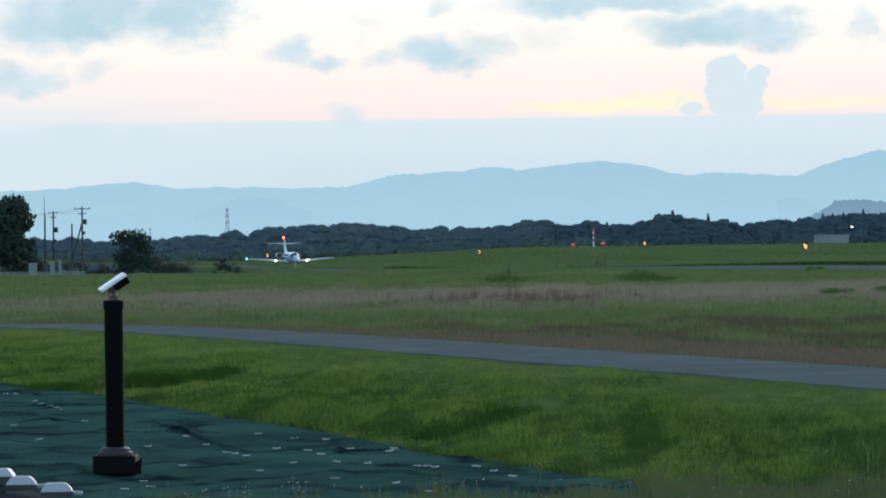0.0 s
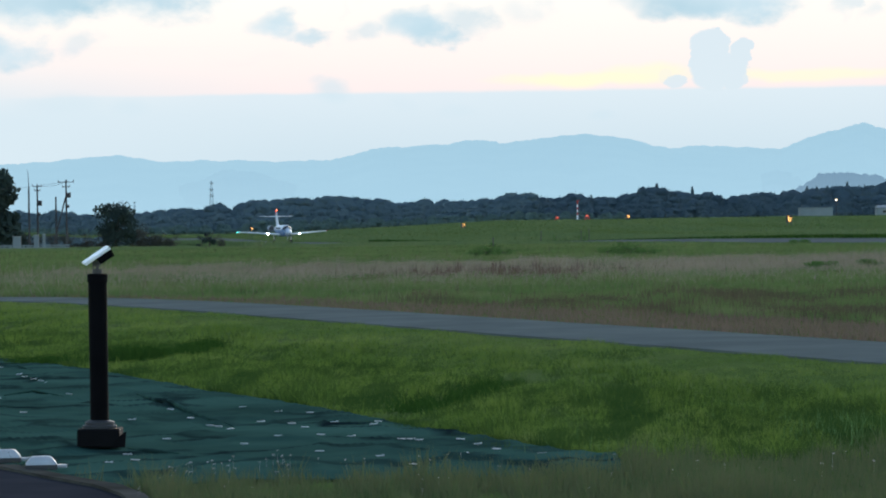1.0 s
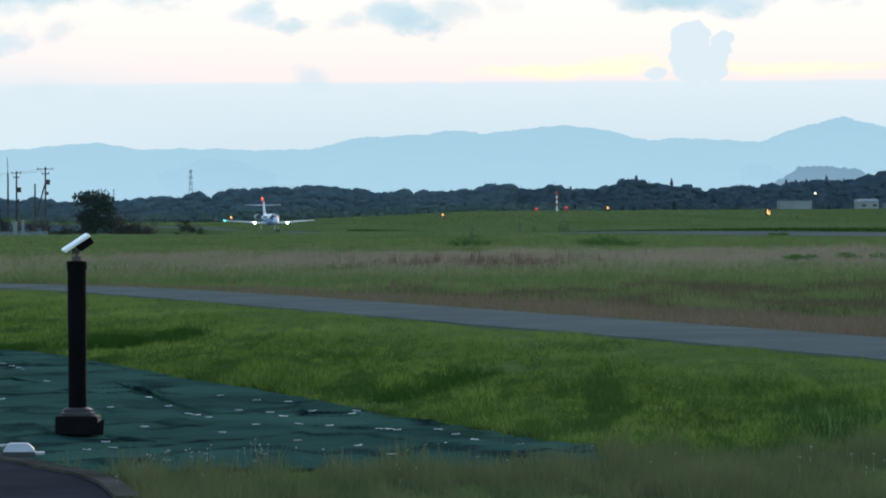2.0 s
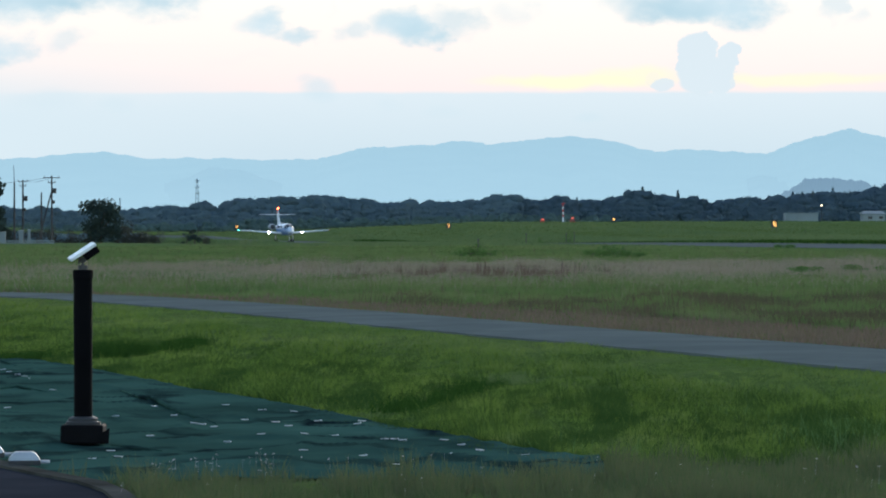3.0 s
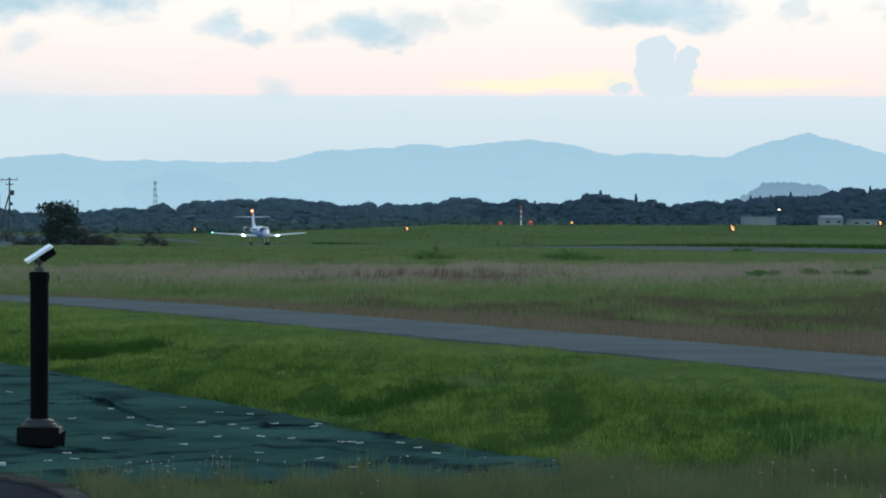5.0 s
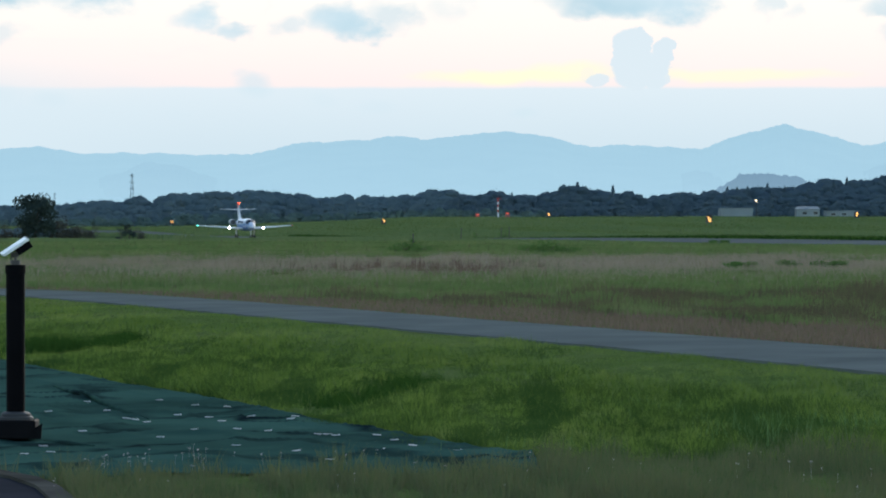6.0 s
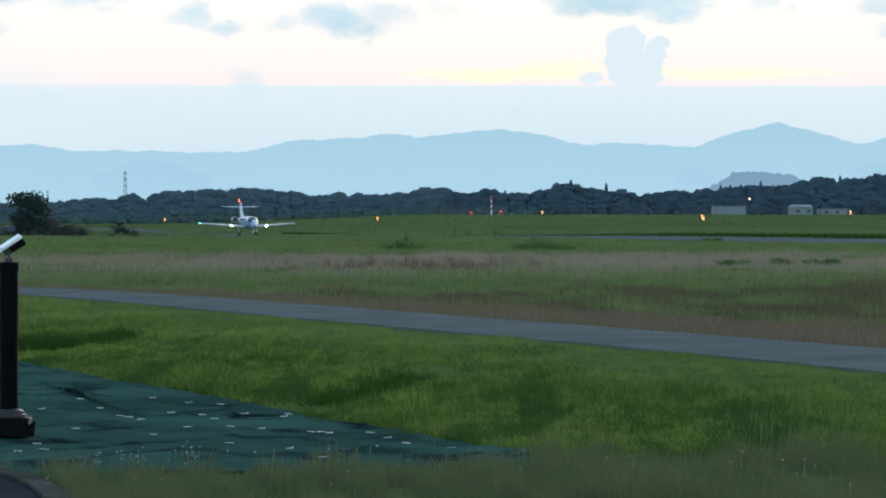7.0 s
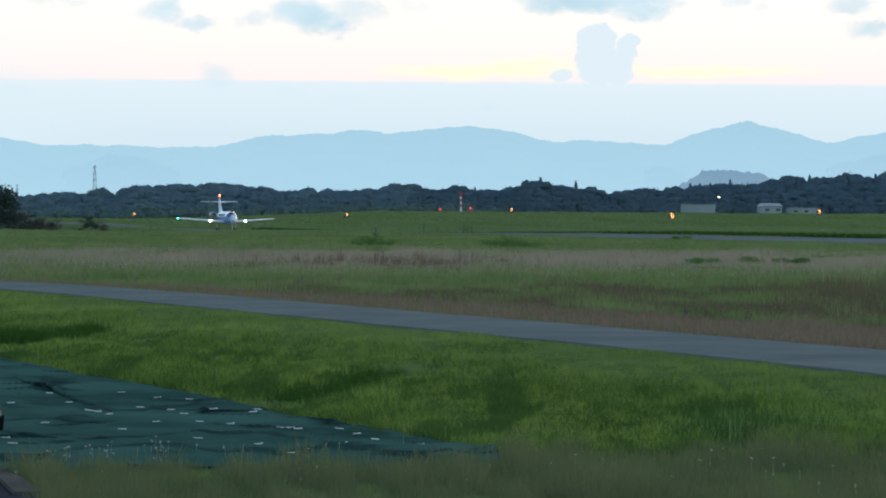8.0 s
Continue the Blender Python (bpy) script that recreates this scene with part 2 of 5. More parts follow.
def sky_material():
    m, N, L, B = material("dusk_clouds")
    uv = N.new("ShaderNodeUVMap").outputs[0]
    mp = N.new("ShaderNodeMapping")
    mp.inputs["Scale"].default_value = (1, 1.7, 1)
    L.new(uv, mp.inputs[0])
    wob = noise_node(N, L, 7.0, 3, 0.5, vec=uv)
    fine = noise_node(N, L, 24.0, 5, 0.6, vec=mp.outputs[0])
    lumps = noise_node(N, L, 12.0, 5, 0.6, vec=mp.outputs[0])

    def warped(big, small):
        """Sky coordinates bent by slow and by fine eddies."""
        out = uv
        for tex, k in ((wob, big), (fine, small)):
            off = N.new("ShaderNodeVectorMath")
            off.operation = 'MULTIPLY_ADD'
            off.inputs[1].default_value, off.inputs[2].default_value = (k, k * 0.6, 0), (-k / 2, -k * 0.3, 0)
            L.new(tex.outputs["Color"], off.inputs[0])
            add = N.new("ShaderNodeVectorMath")
            L.new(out, add.inputs[0])
            L.new(off.outputs[0], add.inputs[1])
            out = add.outputs[0]
        sep = N.new("ShaderNodeSeparateXYZ")
        L.new(out, sep.inputs[0])
        return sep.outputs[0], sep.outputs[1]

    def blobs(rows, soft, where, rag, flat=1.0):
        ragged = math_node(N, L, 'MULTIPLY_ADD', lumps.outputs["Fac"], 2 * rag, -rag)
        out = None
        for px, py, ru, rv, k in rows:
            p = at(px, py, 1000.0)
            cu, cv = p.x / 1000 * 7.2, (p.z - EYE) / 1000 * 7.2
            a = math_node(N, L, 'MULTIPLY_ADD', where[0], 1000 / ru, -cu * 1000 / ru)
            b = math_node(N, L, 'MULTIPLY_ADD', where[1], 1000 / rv, -cv * 1000 / rv)
            b = math_node(N, L, 'MAXIMUM', b, math_node(N, L, 'MULTIPLY', b, -flat))
            d = math_node(N, L, 'ADD', math_node(N, L, 'MULTIPLY', a, a), math_node(N, L, 'MULTIPLY', b, b))
            d = math_node(N, L, 'ADD', d, ragged)
            g = math_node(N, L, 'MULTIPLY', math_node(N, L, 'MULTIPLY_ADD', d, -1 / soft, (1.0 + 0.5 * soft) / soft, clamp=True), k)
            out = g if out is None else math_node(N, L, 'MAXIMUM', out, g)
        sm = N.new("ShaderNodeMapRange")
        sm.interpolation_type = 'SMOOTHSTEP'
        L.new(out, sm.inputs["Value"])
        return sm.outputs[0]
    still = warped(0.012, 0.004)
    height = still[1]
    base = ramp_node(N, L, math_node(N, L, 'MULTIPLY', height, 1.6), [
        (0.0, (0.55, 0.69, 0.77)), (0.22, (0.62, 0.72, 0.77)), (0.383, (0.70, 0.775, 0.81)), (0.392, (0.93, 0.80, 0.765)),
        (0.48, (0.98, 0.85, 0.79)), (0.60, (1.0, 0.91, 0.83)), (0.75, (1.0, 0.97, 0.90))])
    col = base.outputs[0]
    # the deck thins out into the pink on its far left
    fade = math_node(N, L, 'MULTIPLY_ADD', still[0], -1.9, -0.5, clamp=True)
    band = N.new("ShaderNodeMapRange")
    band.interpolation_type = 'SMOOTHSTEP'
    band.inputs["From Min"].default_value, band.inputs["From Max"].default_value = 0.20, 0.33
    L.new(height, band.inputs["Value"])
    blend = mix_node(N, L, band.outputs[0], (0.67, 0.76, 0.80), (0.96, 0.85, 0.80))
    col = mix_node(N, L, math_node(N, L, 'MULTIPLY', fade, math_node(N, L, 'LESS_THAN', height, 0.33)), col, blend)
    # yellow gap above the deck, toward the hidden sun
    mild = warped(0.05, 0.015)
    col = mix_node(N, L, blobs([(1080, 186, 175, 13, 0.75), (1170, 178, 90, 16, 0.6), (1470, 176, 190, 12, 0.6), (1340, 178, 60, 12, 0.5)], 1.5, mild, 0.3), col, (1.0, 0.91, 0.62))
    col = mix_node(N, L, blobs(WISPS, 1.8, mild, 0.5), col, (0.62, 0.735, 0.785))
    col = mix_node(N, L, blobs(TOWER, 0.4, warped(0.02, 0.034), 0.5), col, (0.69, 0.765, 0.80))
    tone = noise_node(N, L, 6.0, 3, 0.5, vec=mp.outputs[0])
    shade = mix_node(N, L, math_node(N, L, 'MULTIPLY_ADD', tone.outputs["Fac"], 2.4, -0.7, clamp=True), (0.46, 0.625, 0.70), (0.61, 0.735, 0.79))
    col = mix_node(N, L, blobs(CLOUDS, 1.9, warped(0.13, 0.05), 1.1, 1.35), col, shade)
    em = N.new("ShaderNodeEmission")
    L.new(col, em.inputs[0])
    em.inputs[1].default_value = 0.5
    L.new(em.outputs[0], N["Material Output"].inputs["Surface"])
    return m


def sky_sheet():
    R, verts, faces, uvs = 4900.0, [], [], []
    na, nz, a0, a1, z0, z1 = 72, 6, -28.0, 30.0, -40.0, 640.0
    for j in range(nz + 1):
        for i in range(na + 1):
            a, z = radians(a0 + (a1 - a0) * i / na), z0 + (z1 - z0) * j / nz
            verts.append((R * math.sin(a), R * math.cos(a), z))
            uvs.append((math.tan(a) * 7.2, (z - EYE) / (R * math.cos(a)) * 7.2))
    for j in range(nz):
        for i in range(na):
            q = j * (na + 1) + i
            faces.append((q, q + 1, q + na + 2, q + na + 1))
    ob = mesh_object("backdrop", verts, faces, sky_material())
    layer = ob.data.uv_layers.new(name="UVMap")
    for loop in ob.data.loops:
        layer.data[loop.index].uv = uvs[loop.vertex_index]
    return tagged(ob, "pale dusk sky with broken grey cloud and a flat deck", "sky", kind="structure")


sky_sheet()

# ---- hills ----
RIDGE = [(-900, 300), (-500, 322), (-200, 345), (60, 338), (150, 330), (233, 322), (310, 334), (400, 332), (520, 333), (610, 332), (700, 310), (800, 304),
         (870, 296), (930, 300), (1065, 284), (1130, 292), (1215, 311), (1270, 305), (1330, 309), (1410, 311), (1470, 288), (1556, 265), (1640, 286), (1700, 302), (1790, 282), (1900, 270), (2300, 290), (2700, 300)]
HILL = [(1400, 396), (1436, 384), (1455, 371), (1478, 359), (1515, 352), (1560, 355), (1590, 364), (1620, 374), (1660, 386), (1720, 392)]


FOOT = [(-900, 400), (-300, 380), (-100, 372), (100, 395), (300, 392), (380, 366), (440, 346), (500, 358), (580, 384), (760, 402), (1000, 405), (1220, 398), (1320, 372), (1400, 350), (1450, 358), (1540, 385), (1640, 372), (1720, 338), (1800, 320), (1900, 345), (2100, 390), (2700, 400)]


def profile(rows, px):
    return float(np.interp(px, [r[0] for r in rows], [r[1] for r in rows]))


def ridge(name, rows, d, depth, material_, step, rough, label):
    """A range of hills: a long back with spurs running down towards the plain."""
    cols = int((rows[-1][0] - rows[0][0]) / step)
    verts, faces, rowsn = [], [], 10
    for i in range(cols + 1):
        px = rows[0][0] + i * step
        top = at(px, profile(rows, px) + rough * (noise.noise((px * 0.03, d, 0)) + 0.5 * noise.noise((px * 0.11, d, 4)) + 0.3 * noise.noise((px * 0.3, d, 4))), d)
        base = -6.0
        for j in range(rowsn + 1):
            k = j / rowsn
            spur = 1 + 0.3 * noise.noise((px * 0.012, 0.0, d * 0.01)) * (1 - k)
            y = d - depth * (1 - k) * spur
            verts.append((top.x * y / d, y, base + (top.z - base) * (k ** 0.8)))
        verts.append((top.x * (d + depth * 0.4) / d, d + depth * 0.4, base))
    n = rowsn + 2
    for i in range(cols):
        for j in range(n - 1):
            q = i * n + j
            faces.append((q, q + n, q + n + 1, q + 1))
    ob = mesh_object(name, verts, faces, material_, smooth_shade=True)
    return tagged(ob, label, "hills", kind="structure")


# air haze put into the hill colours and their glow
M_hills = far_mat("haze_painted_hills", (0.43, 0.635, 0.735), (0.36, 0.555, 0.665), 5, 170, 0.43)
M_foothills = far_mat("haze_painted_foothills", (0.435, 0.635, 0.735), (0.355, 0.545, 0.655), 5, 90, 0.43)
M_hill_near = far_mat("haze_painted_hill", (0.24, 0.37, 0.47), (0.18, 0.29, 0.385), 10, 60, 0.42)
ridge("backdrop_hills", RIDGE, 4600, 900, M_hills, 6, 4.0, "blue mountain range on the horizon, haze painted into its colour")
ridge("backdrop_foothills", FOOT, 4200, 500, M_foothills, 5, 5.0, "lower spurs with painted haze before the mountain range")
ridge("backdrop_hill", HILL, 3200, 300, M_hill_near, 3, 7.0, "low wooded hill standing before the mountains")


# ---- ground ----
def ground_sheet():
    xs = sorted({*np.round(np.linspace(-12, 14, 161), 3), *np.round(np.linspace(-160, 200, 91), 2), *np.linspace(-4800, 4800, 41)})
    ys = sorted({*np.round(np.linspace(18, 130, 260), 3), *np.round(np.linspace(130, 1500, 120), 2), *np.linspace(1500, 4800, 12), *np.linspace(-4800, 18, 14)})
    X, Y = np.meshgrid(xs, ys)
    Z = ground_z(X, Y)
    verts = np.stack([X, Y, Z], -1).reshape(-1, 3).tolist()
    n = len(xs)
    faces = [(j * n + i, j * n + i + 1, (j + 1) * n + i + 1, (j + 1) * n + i) for j in range(len(ys) - 1) for i in range(n - 1)]
    ob = mesh_object("ground", verts, faces, M_turf, smooth_shade=True)
    return tagged(ob, "grassy airfield ground with patches of dry turf", "ground", kind="structure")


ground_sheet()


def strip(name, centre, width, lift, material_, label, category, crown=0.0):
    """A paved ribbon along a line of points, with thickness, laid just proud of the land."""
    verts, faces = [], []
    for i, p in enumerate(centre):
        q0, q1 = Vector(centre[max(i - 1, 0)]), Vector(centre[min(i + 1, len(centre) - 1)])
        t = (q1 - q0).normalized()
        nrm = Vector((t.y, -t.x))
        for k in range(7):
            s = (k / 6 - 0.5) * width
            edge = 0.02 * noise.noise((p[0] * 3, p[1] * 3, k))
            x, y = p[0] + nrm.x * (s + (edge * 4 if k in (0, 6) else 0)), p[1] + nrm.y * (s + (edge * 4 if k in (0, 6) else 0))
            verts.append((x, y, gz(p[0], p[1]) + lift + crown * (1 - (2 * k / 6 - 1) ** 2)))
        for k in (6, 0):
            verts.append((verts[-7 if k == 0 else -1][0], verts[-7 if k == 0 else -1][1], gz(p[0], p[1]) - 0.3))
    n = 9
    for i in range(len(centre) - 1):
        for k in range(n):
            faces.append((i * n + k, i * n + (k + 1) % n, (i + 1) * n + (k + 1) % n, (i + 1) * n + k))
    ob = mesh_object(name, verts, faces, material_, smooth_shade=False)
    return tagged(ob, label, category, kind="structure")


ROAD = [(-900, 590), (-500, 582), (-200, 577.5), (0, 576), (200, 580.5), (400, 591), (600, 604.5), (800, 619), (1000, 633), (1200, 647), (1400, 661), (1568, 672.5), (1800, 689), (2200, 722)]


def road_line():
    """Centre of the perimeter road, smoothed."""
    pts = [on_ground(*p).xy for p in ROAD]
    pts = [pts[0] + (pts[0] - pts[1]) * 3] + pts + [pts[-1] + (pts[-1] - pts[-2]) * 2]
    d = np.cumsum([0] + [(b - a).length for a, b in zip(pts, pts[1:])])
    q = np.arange(0, d[-1], 1.5)
    x, y = np.interp(q, d, [p.x for p in pts]), np.interp(q, d, [p.y for p in pts])
    k = np.ones(9) / 9
    return list(zip(np.convolve(x, k, 'valid'), np.convolve(y, k, 'valid')))


ROAD_LINE = road_line()
ROAD_X, ROAD_Y = np.array([p[0] for p in ROAD_LINE]), np.array([p[1] for p in ROAD_LINE])


def road_y(x):
    """Distance of the road's centre straight ahead of x."""
    o = np.argsort(ROAD_X)
    return np.interp(x, ROAD_X[o], ROAD_Y[o])


strip("road", ROAD_LINE, 3.0, 0.03, M_asphalt, "narrow grey asphalt perimeter road through the grass", "road", 0.03)
RUN0, RUN_DIR = Vector((-26.5, 720.0)), Vector((0.186, -0.9825))
strip("runway", [tuple(RUN0 + RUN_DIR * s) for s in np.arange(-170, 560, 12.0)], 26, 0.06, M_runway, "grey asphalt runway crossing the grass field", "runway", 0.1)


# ---- ground sheet of green weed cloth ----
CLOTH_EDGE = [(0, 680), (110, 692), (220, 708), (400, 742), (560, 765), (800, 812), (960, 838), (1085, 862)]


def cloth_z(x, y):
    """Creases in the cloth: a few long folds, otherwise almost flat."""
    q = Vector((x * 0.5 + 0.1 * y, y * 0.3 - x * 0.35, 0))
    r = abs(noise.noise(q * 1.3))
    s = abs(noise.noise(q * 2.9 + Vector((7, 3, 1))))
    u = abs(noise.noise(Vector((x * 1.1, y * 1.3 + x * 0.5, 9))))
    patchy = 0.5 + 0.5 * noise.noise(Vector((x * 0.4, y * 0.25, 20)))
    return (0.03 + 0.05 * max(0, 1 - r * 8) ** 1.3 * patchy + 0.035 * max(0, 1 - s * 6) ** 1.3 * (1 - patchy) + 0.015 * max(0, 1 - u * 4) * patchy
            + 0.012 * noise.noise(Vector((x * 0.8, y * 0.5, 2))))


CLOTH_NEAR = ((-14, -6, -2.9, -2.45, -1.9, -1.2, 0.0, 1.3), (58, 37.2, 28.7, 27.2, 26.2, 26.8, 26.5, 27.2))
EDGE = [on_ground(*p) for p in CLOTH_EDGE]
EDGE = [EDGE[0] + Vector((-30, 45, 0))] + EDGE


def cloth_far(x):
    return np.interp(x, [p.x for p in EDGE], [p.y for p in EDGE])


def cloth_near(x):
    return np.interp(x, *CLOTH_NEAR)


def weed_cloth():
    verts, faces, cols, rows = [], [], 280, 260
    for i in range(cols + 1):
        x = -14.0 + (1.3 + 14.0) * i / cols
        far = float(cloth_far(x)) + 0.15 * noise.noise((x * 2, 0, 0))
        near = min(float(cloth_near(x)), far - 0.1) + 0.1 * noise.noise((x * 2, 5, 0))
        for j in range(rows + 1):
            k = j / rows
            y = near + (far - near) * k
            verts.append((x, y, gz(x, y) + cloth_z(x, y) * (0.4 + 0.6 * min(1, k * 12, (1 - k) * 12))))
    n = rows + 1
    for i in range(cols):
        for j in range(rows):
            q = i * n + j
            faces.append((q, q + n, q + n + 1, q + 1))
    m = plain("weed_cloth", (0.037, 0.081, 0.065), 0.9, var=0.35, scale=1.6, bump=0.15, spec=0.0)
    N, L = m.node_tree.nodes, m.node_tree.links
    B = N["Principled BSDF"]
    cloth = B.inputs["Base Color"].links[0].from_socket
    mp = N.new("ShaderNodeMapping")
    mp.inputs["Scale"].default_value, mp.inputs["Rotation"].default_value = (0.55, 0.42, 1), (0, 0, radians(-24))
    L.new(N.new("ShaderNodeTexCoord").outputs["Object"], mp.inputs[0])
    fold_noise = noise_node(N, L, 1.1, 3, 0.5, vec=mp.outputs[0])
    line = math_node(N, L, 'ABSOLUTE', math_node(N, L, 'SUBTRACT', fold_noise.outputs["Fac"], 0.5))
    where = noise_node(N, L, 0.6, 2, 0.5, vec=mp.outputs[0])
    fold_shade = math_node(N, L, 'MULTIPLY', math_node(N, L, 'MULTIPLY_ADD', line, -22.0, 1.1, clamp=True), math_node(N, L, 'MULTIPLY_ADD', where.outputs["Fac"], 3.0, -0.9, clamp=True))
    L.new(mix_node(N, L, fold_shade, cloth, (0.008, 0.014, 0.016)), B.inputs["Base Color"])  # shade lines along the folds, painted into the cloth colour
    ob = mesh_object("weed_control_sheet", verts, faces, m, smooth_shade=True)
    sol = ob.modifiers.new("thickness", 'SOLIDIFY')
    sol.thickness = 0.004
    # rucked seam where two lengths overlap
    for line, r in (((270, 752), (300, 764), (330, 772), (360, 783), (385, 793), (412, 800), (440, 807)), 0.035), (((35, 752), (90, 748), (150, 756)), 0.03), (((255, 850), (300, 856), (345, 858)), 0.03), (((20, 700), (60, 702), (95, 712)), 0.03):
        pts, bs = [on_ground(*p) for p in line], bmesh.new()
        rings = []
        for i, p in enumerate(pts):
            t = (pts[min(i + 1, len(pts) - 1)] - pts[max(i - 1, 0)]).normalized()
            side = Vector((t.y, -t.x, 0))
            k = r * (0.25 if i in (0, len(pts) - 1) else 1.0 + 0.5 * noise.noise(p * 5))
            z = gz(p.x, p.y) + cloth_z(p.x, p.y)
            rings.append([(p.x + side.x * k * a, p.y + side.y * k * a * 2, z + k * b) for a, b in ((-1, -0.3), (-0.5, 0.6), (0.2, 0.9), (0.7, 0.4), (0.4, -0.3))])
        loft(bs, rings)
        part("seam_fold", bs, m, ob, "rucked overlapping seam", smooth_shade=True)
    return tagged(ob, "creased dark green weed control sheet pegged to ground", "ground sheet")


weed_cloth()


M_kerb = plain("worn_concrete", (0.075, 0.072, 0.062), 0.95, var=0.5, scale=5, bump=0.4, spec=0.0)


def apron():
    """Dark paving before the cloth, by the viewer."""
    rim = [(-1.55, 23.5), (-1.75, 25.0), (-1.98, 25.9), (-2.45, 27.0), (-2.95, 28.5), (-4.4, 32.4), (-8, 43), (-16, 43), (-16, 8), (-1.5, 8)]
    bm = bmesh.new()
    top = [bm.verts.new((x, y, 0.035)) for x, y in rim]
    f = bm.faces.new(top)
    r = bmesh.ops.extrude_face_region(bm, geom=[f])
    for v in r["geom"]:
        if isinstance(v, bmesh.types.BMVert):
            v.co.z = -0.15
    bmesh.ops.recalc_face_normals(bm, faces=bm.faces)
    kerb = [(-1.62, 23.6), (-1.82, 25.0), (-2.05, 25.9), (-2.5, 26.95), (-2.98, 28.35)]
    bk = bmesh.new()
    rings = [[(x - 0.10, y, -0.1), (x + 0.12, y, -0.1), (x + 0.09 + 0.06 * noise.noise((x * 9, y * 4, 0)), y, 0.05), (x - 0.08 + 0.04 * noise.noise((x * 7, y * 5, 3)), y, 0.055)] for x, y in kerb]
    loft(bk, rings)
    tagged(part("trim", bk, M_kerb), "worn pale concrete edging beside the dark paving", "edging", kind="structure")
    tagged(part("pavement", bm, M_apron), "dark worn asphalt paving beside the green sheet", "pavement", kind="structure")


apron()


# ---- the post with its tilted white panel ----
def sensor_post(x, y):
    z = gz(x, y) + 0.05
    post = empty("marker_post", pose(x, y, z), "black pipe post with a tilted white panel on top", "post")
    bm = bmesh.new()
    add_box(bm, (0, 0, 0.07), (0.32, 0.32, 0.14), 0.015)
    for v in bm.verts:
        v.co += Vector((noise.noise(v.co * 9), noise.noise(v.co * 9 + Vector((3, 0, 0))), 0)) * 0.012
    part("base_block", bm, M_block, post, "worn black rubber base block")
    bm = bmesh.new()
    loft(bm, [[(r * math.cos(a), r * math.sin(a), h) for a in np.linspace(0, 2 * math.pi, 24, endpoint=False)] for r, h in ((0.128, 0.135), (0.13, 0.145), (0.13, 0.16), (0.112, 0.165), (0.112, 0.185), (0.095, 0.195), (0.08, 0.2))])
    part("flange", bm, M_grey, post, "grey flange collar")
    bm = bmesh.new()
    loft(bm, [[(r * math.cos(a), r * math.sin(a), h) for a in np.linspace(0, 2 * math.pi, 24, endpoint=False)] for r, h in ((0.070, 0.2), (0.070, 0.6), (0.072, 0.95), (0.071, 1.23), (0.077, 1.235), (0.077, 1.295), (0.07, 1.30), (0.03, 1.302))])
    part("pipe", bm, M_post, post)
    bm = bmesh.new()
    loft(bm, [[(0.11, -0.17, 0.0), (0.2, -0.14, 0.0), (0.2, -0.13, 0.0), (0.11, -0.16, 0.0)], [(0.12, -0.172, 0.06), (0.205, -0.145, 0.06), (0.205, -0.135, 0.06), (0.12, -0.162, 0.06)], [(0.16, -0.17, 0.09), (0.21, -0.15, 0.12), (0.21, -0.14, 0.12), (0.16, -0.16, 0.09)]])
    part("cloth_flap", bm, M_block, post, "torn dark flap of sheet against the base")
    bm = bmesh.new()
    add_rod(bm, (0, 0, 1.29), (0, 0, 1.335), 0.038, n=16)
    add_rod(bm, (0, 0, 1.33), (0, 0, 1.385), 0.012, n=12)
    add_rod(bm, (-0.03, 0, 1.34), (-0.03, 0, 1.40), 0.006, n=8)
    add_box(bm, (0, 0, 1.375), (0.05, 0.03, 0.04), 0.004)
    part("bracket", bm, M_dark_metal, post, "small steel swivel bracket")
    tilt = Matrix.Translation((0.012, 0, 1.415)) @ Matrix.Rotation(radians(11), 4, 'Z') @ Matrix.Rotation(radians(-33), 4, 'Y') @ Matrix.Rotation(radians(4), 4, 'X')
    bm = bmesh.new()
    add_box(bm, (-0.005, 0, 0.028), (0.225, 0.16, 0.024), 0.005, tilt)
    part("panel", bm, M_white, post, "white tilted panel")
    bm = bmesh.new()
    add_box(bm, (0.045, -0.01, -0.012), (0.12, 0.14, 0.055), 0.006, tilt)
    part("housing", bm, M_post, post, "black housing below the panel")
    return post


sensor_post(*on_ground(205, 850).xy)


M_weight = plain("weight_plastic", (0.38, 0.41, 0.45), 0.6, var=0.3, scale=6, bump=0.1)


def weight_block(m):
    ob = empty("weight_block", m, "white moulded weight block lying on the sheet", "block", "white blocks along the sheet edge")
    bm = bmesh.new()
    loft(bm, [[(sx * a, sy * b, h) for sx, sy in ((-1, -1), (1, -1), (1, 1), (-1, 1))] for a, b, h in ((0.10, 0.085, 0), (0.108, 0.09, 0.02), (0.104, 0.086, 0.04), (0.07, 0.06, 0.08), (0.062, 0.05, 0.085))])
    bmesh.ops.bevel(bm, geom=list(bm.edges), offset=0.006, segments=2, affect='EDGES')
    part("body", bm, M_weight, ob)
    bm = bmesh.new()
    add_box(bm, (0, 0, 0.012), (0.222, 0.186, 0.036), 0.006)
    part("skirt", bm, M_grey, ob, "dark grey base skirt")
    bm = bmesh.new()
    add_box(bm, (0.135, 0, 0.015), (0.08, 0.07, 0.022), 0.006)
    part("lug", bm, M_weight, ob)
    return ob


first = None
for px, py in ((101, 890), (38, 877), (0, 862), (-58, 850), (-120, 840)):
    p = on_ground(px, py)
    m = pose(p.x, p.y, gz(p.x, p.y) + 0.05, 0, 0, random.uniform(-8, 8))
    first = copy_thing(first, m) if first else weight_block(m)


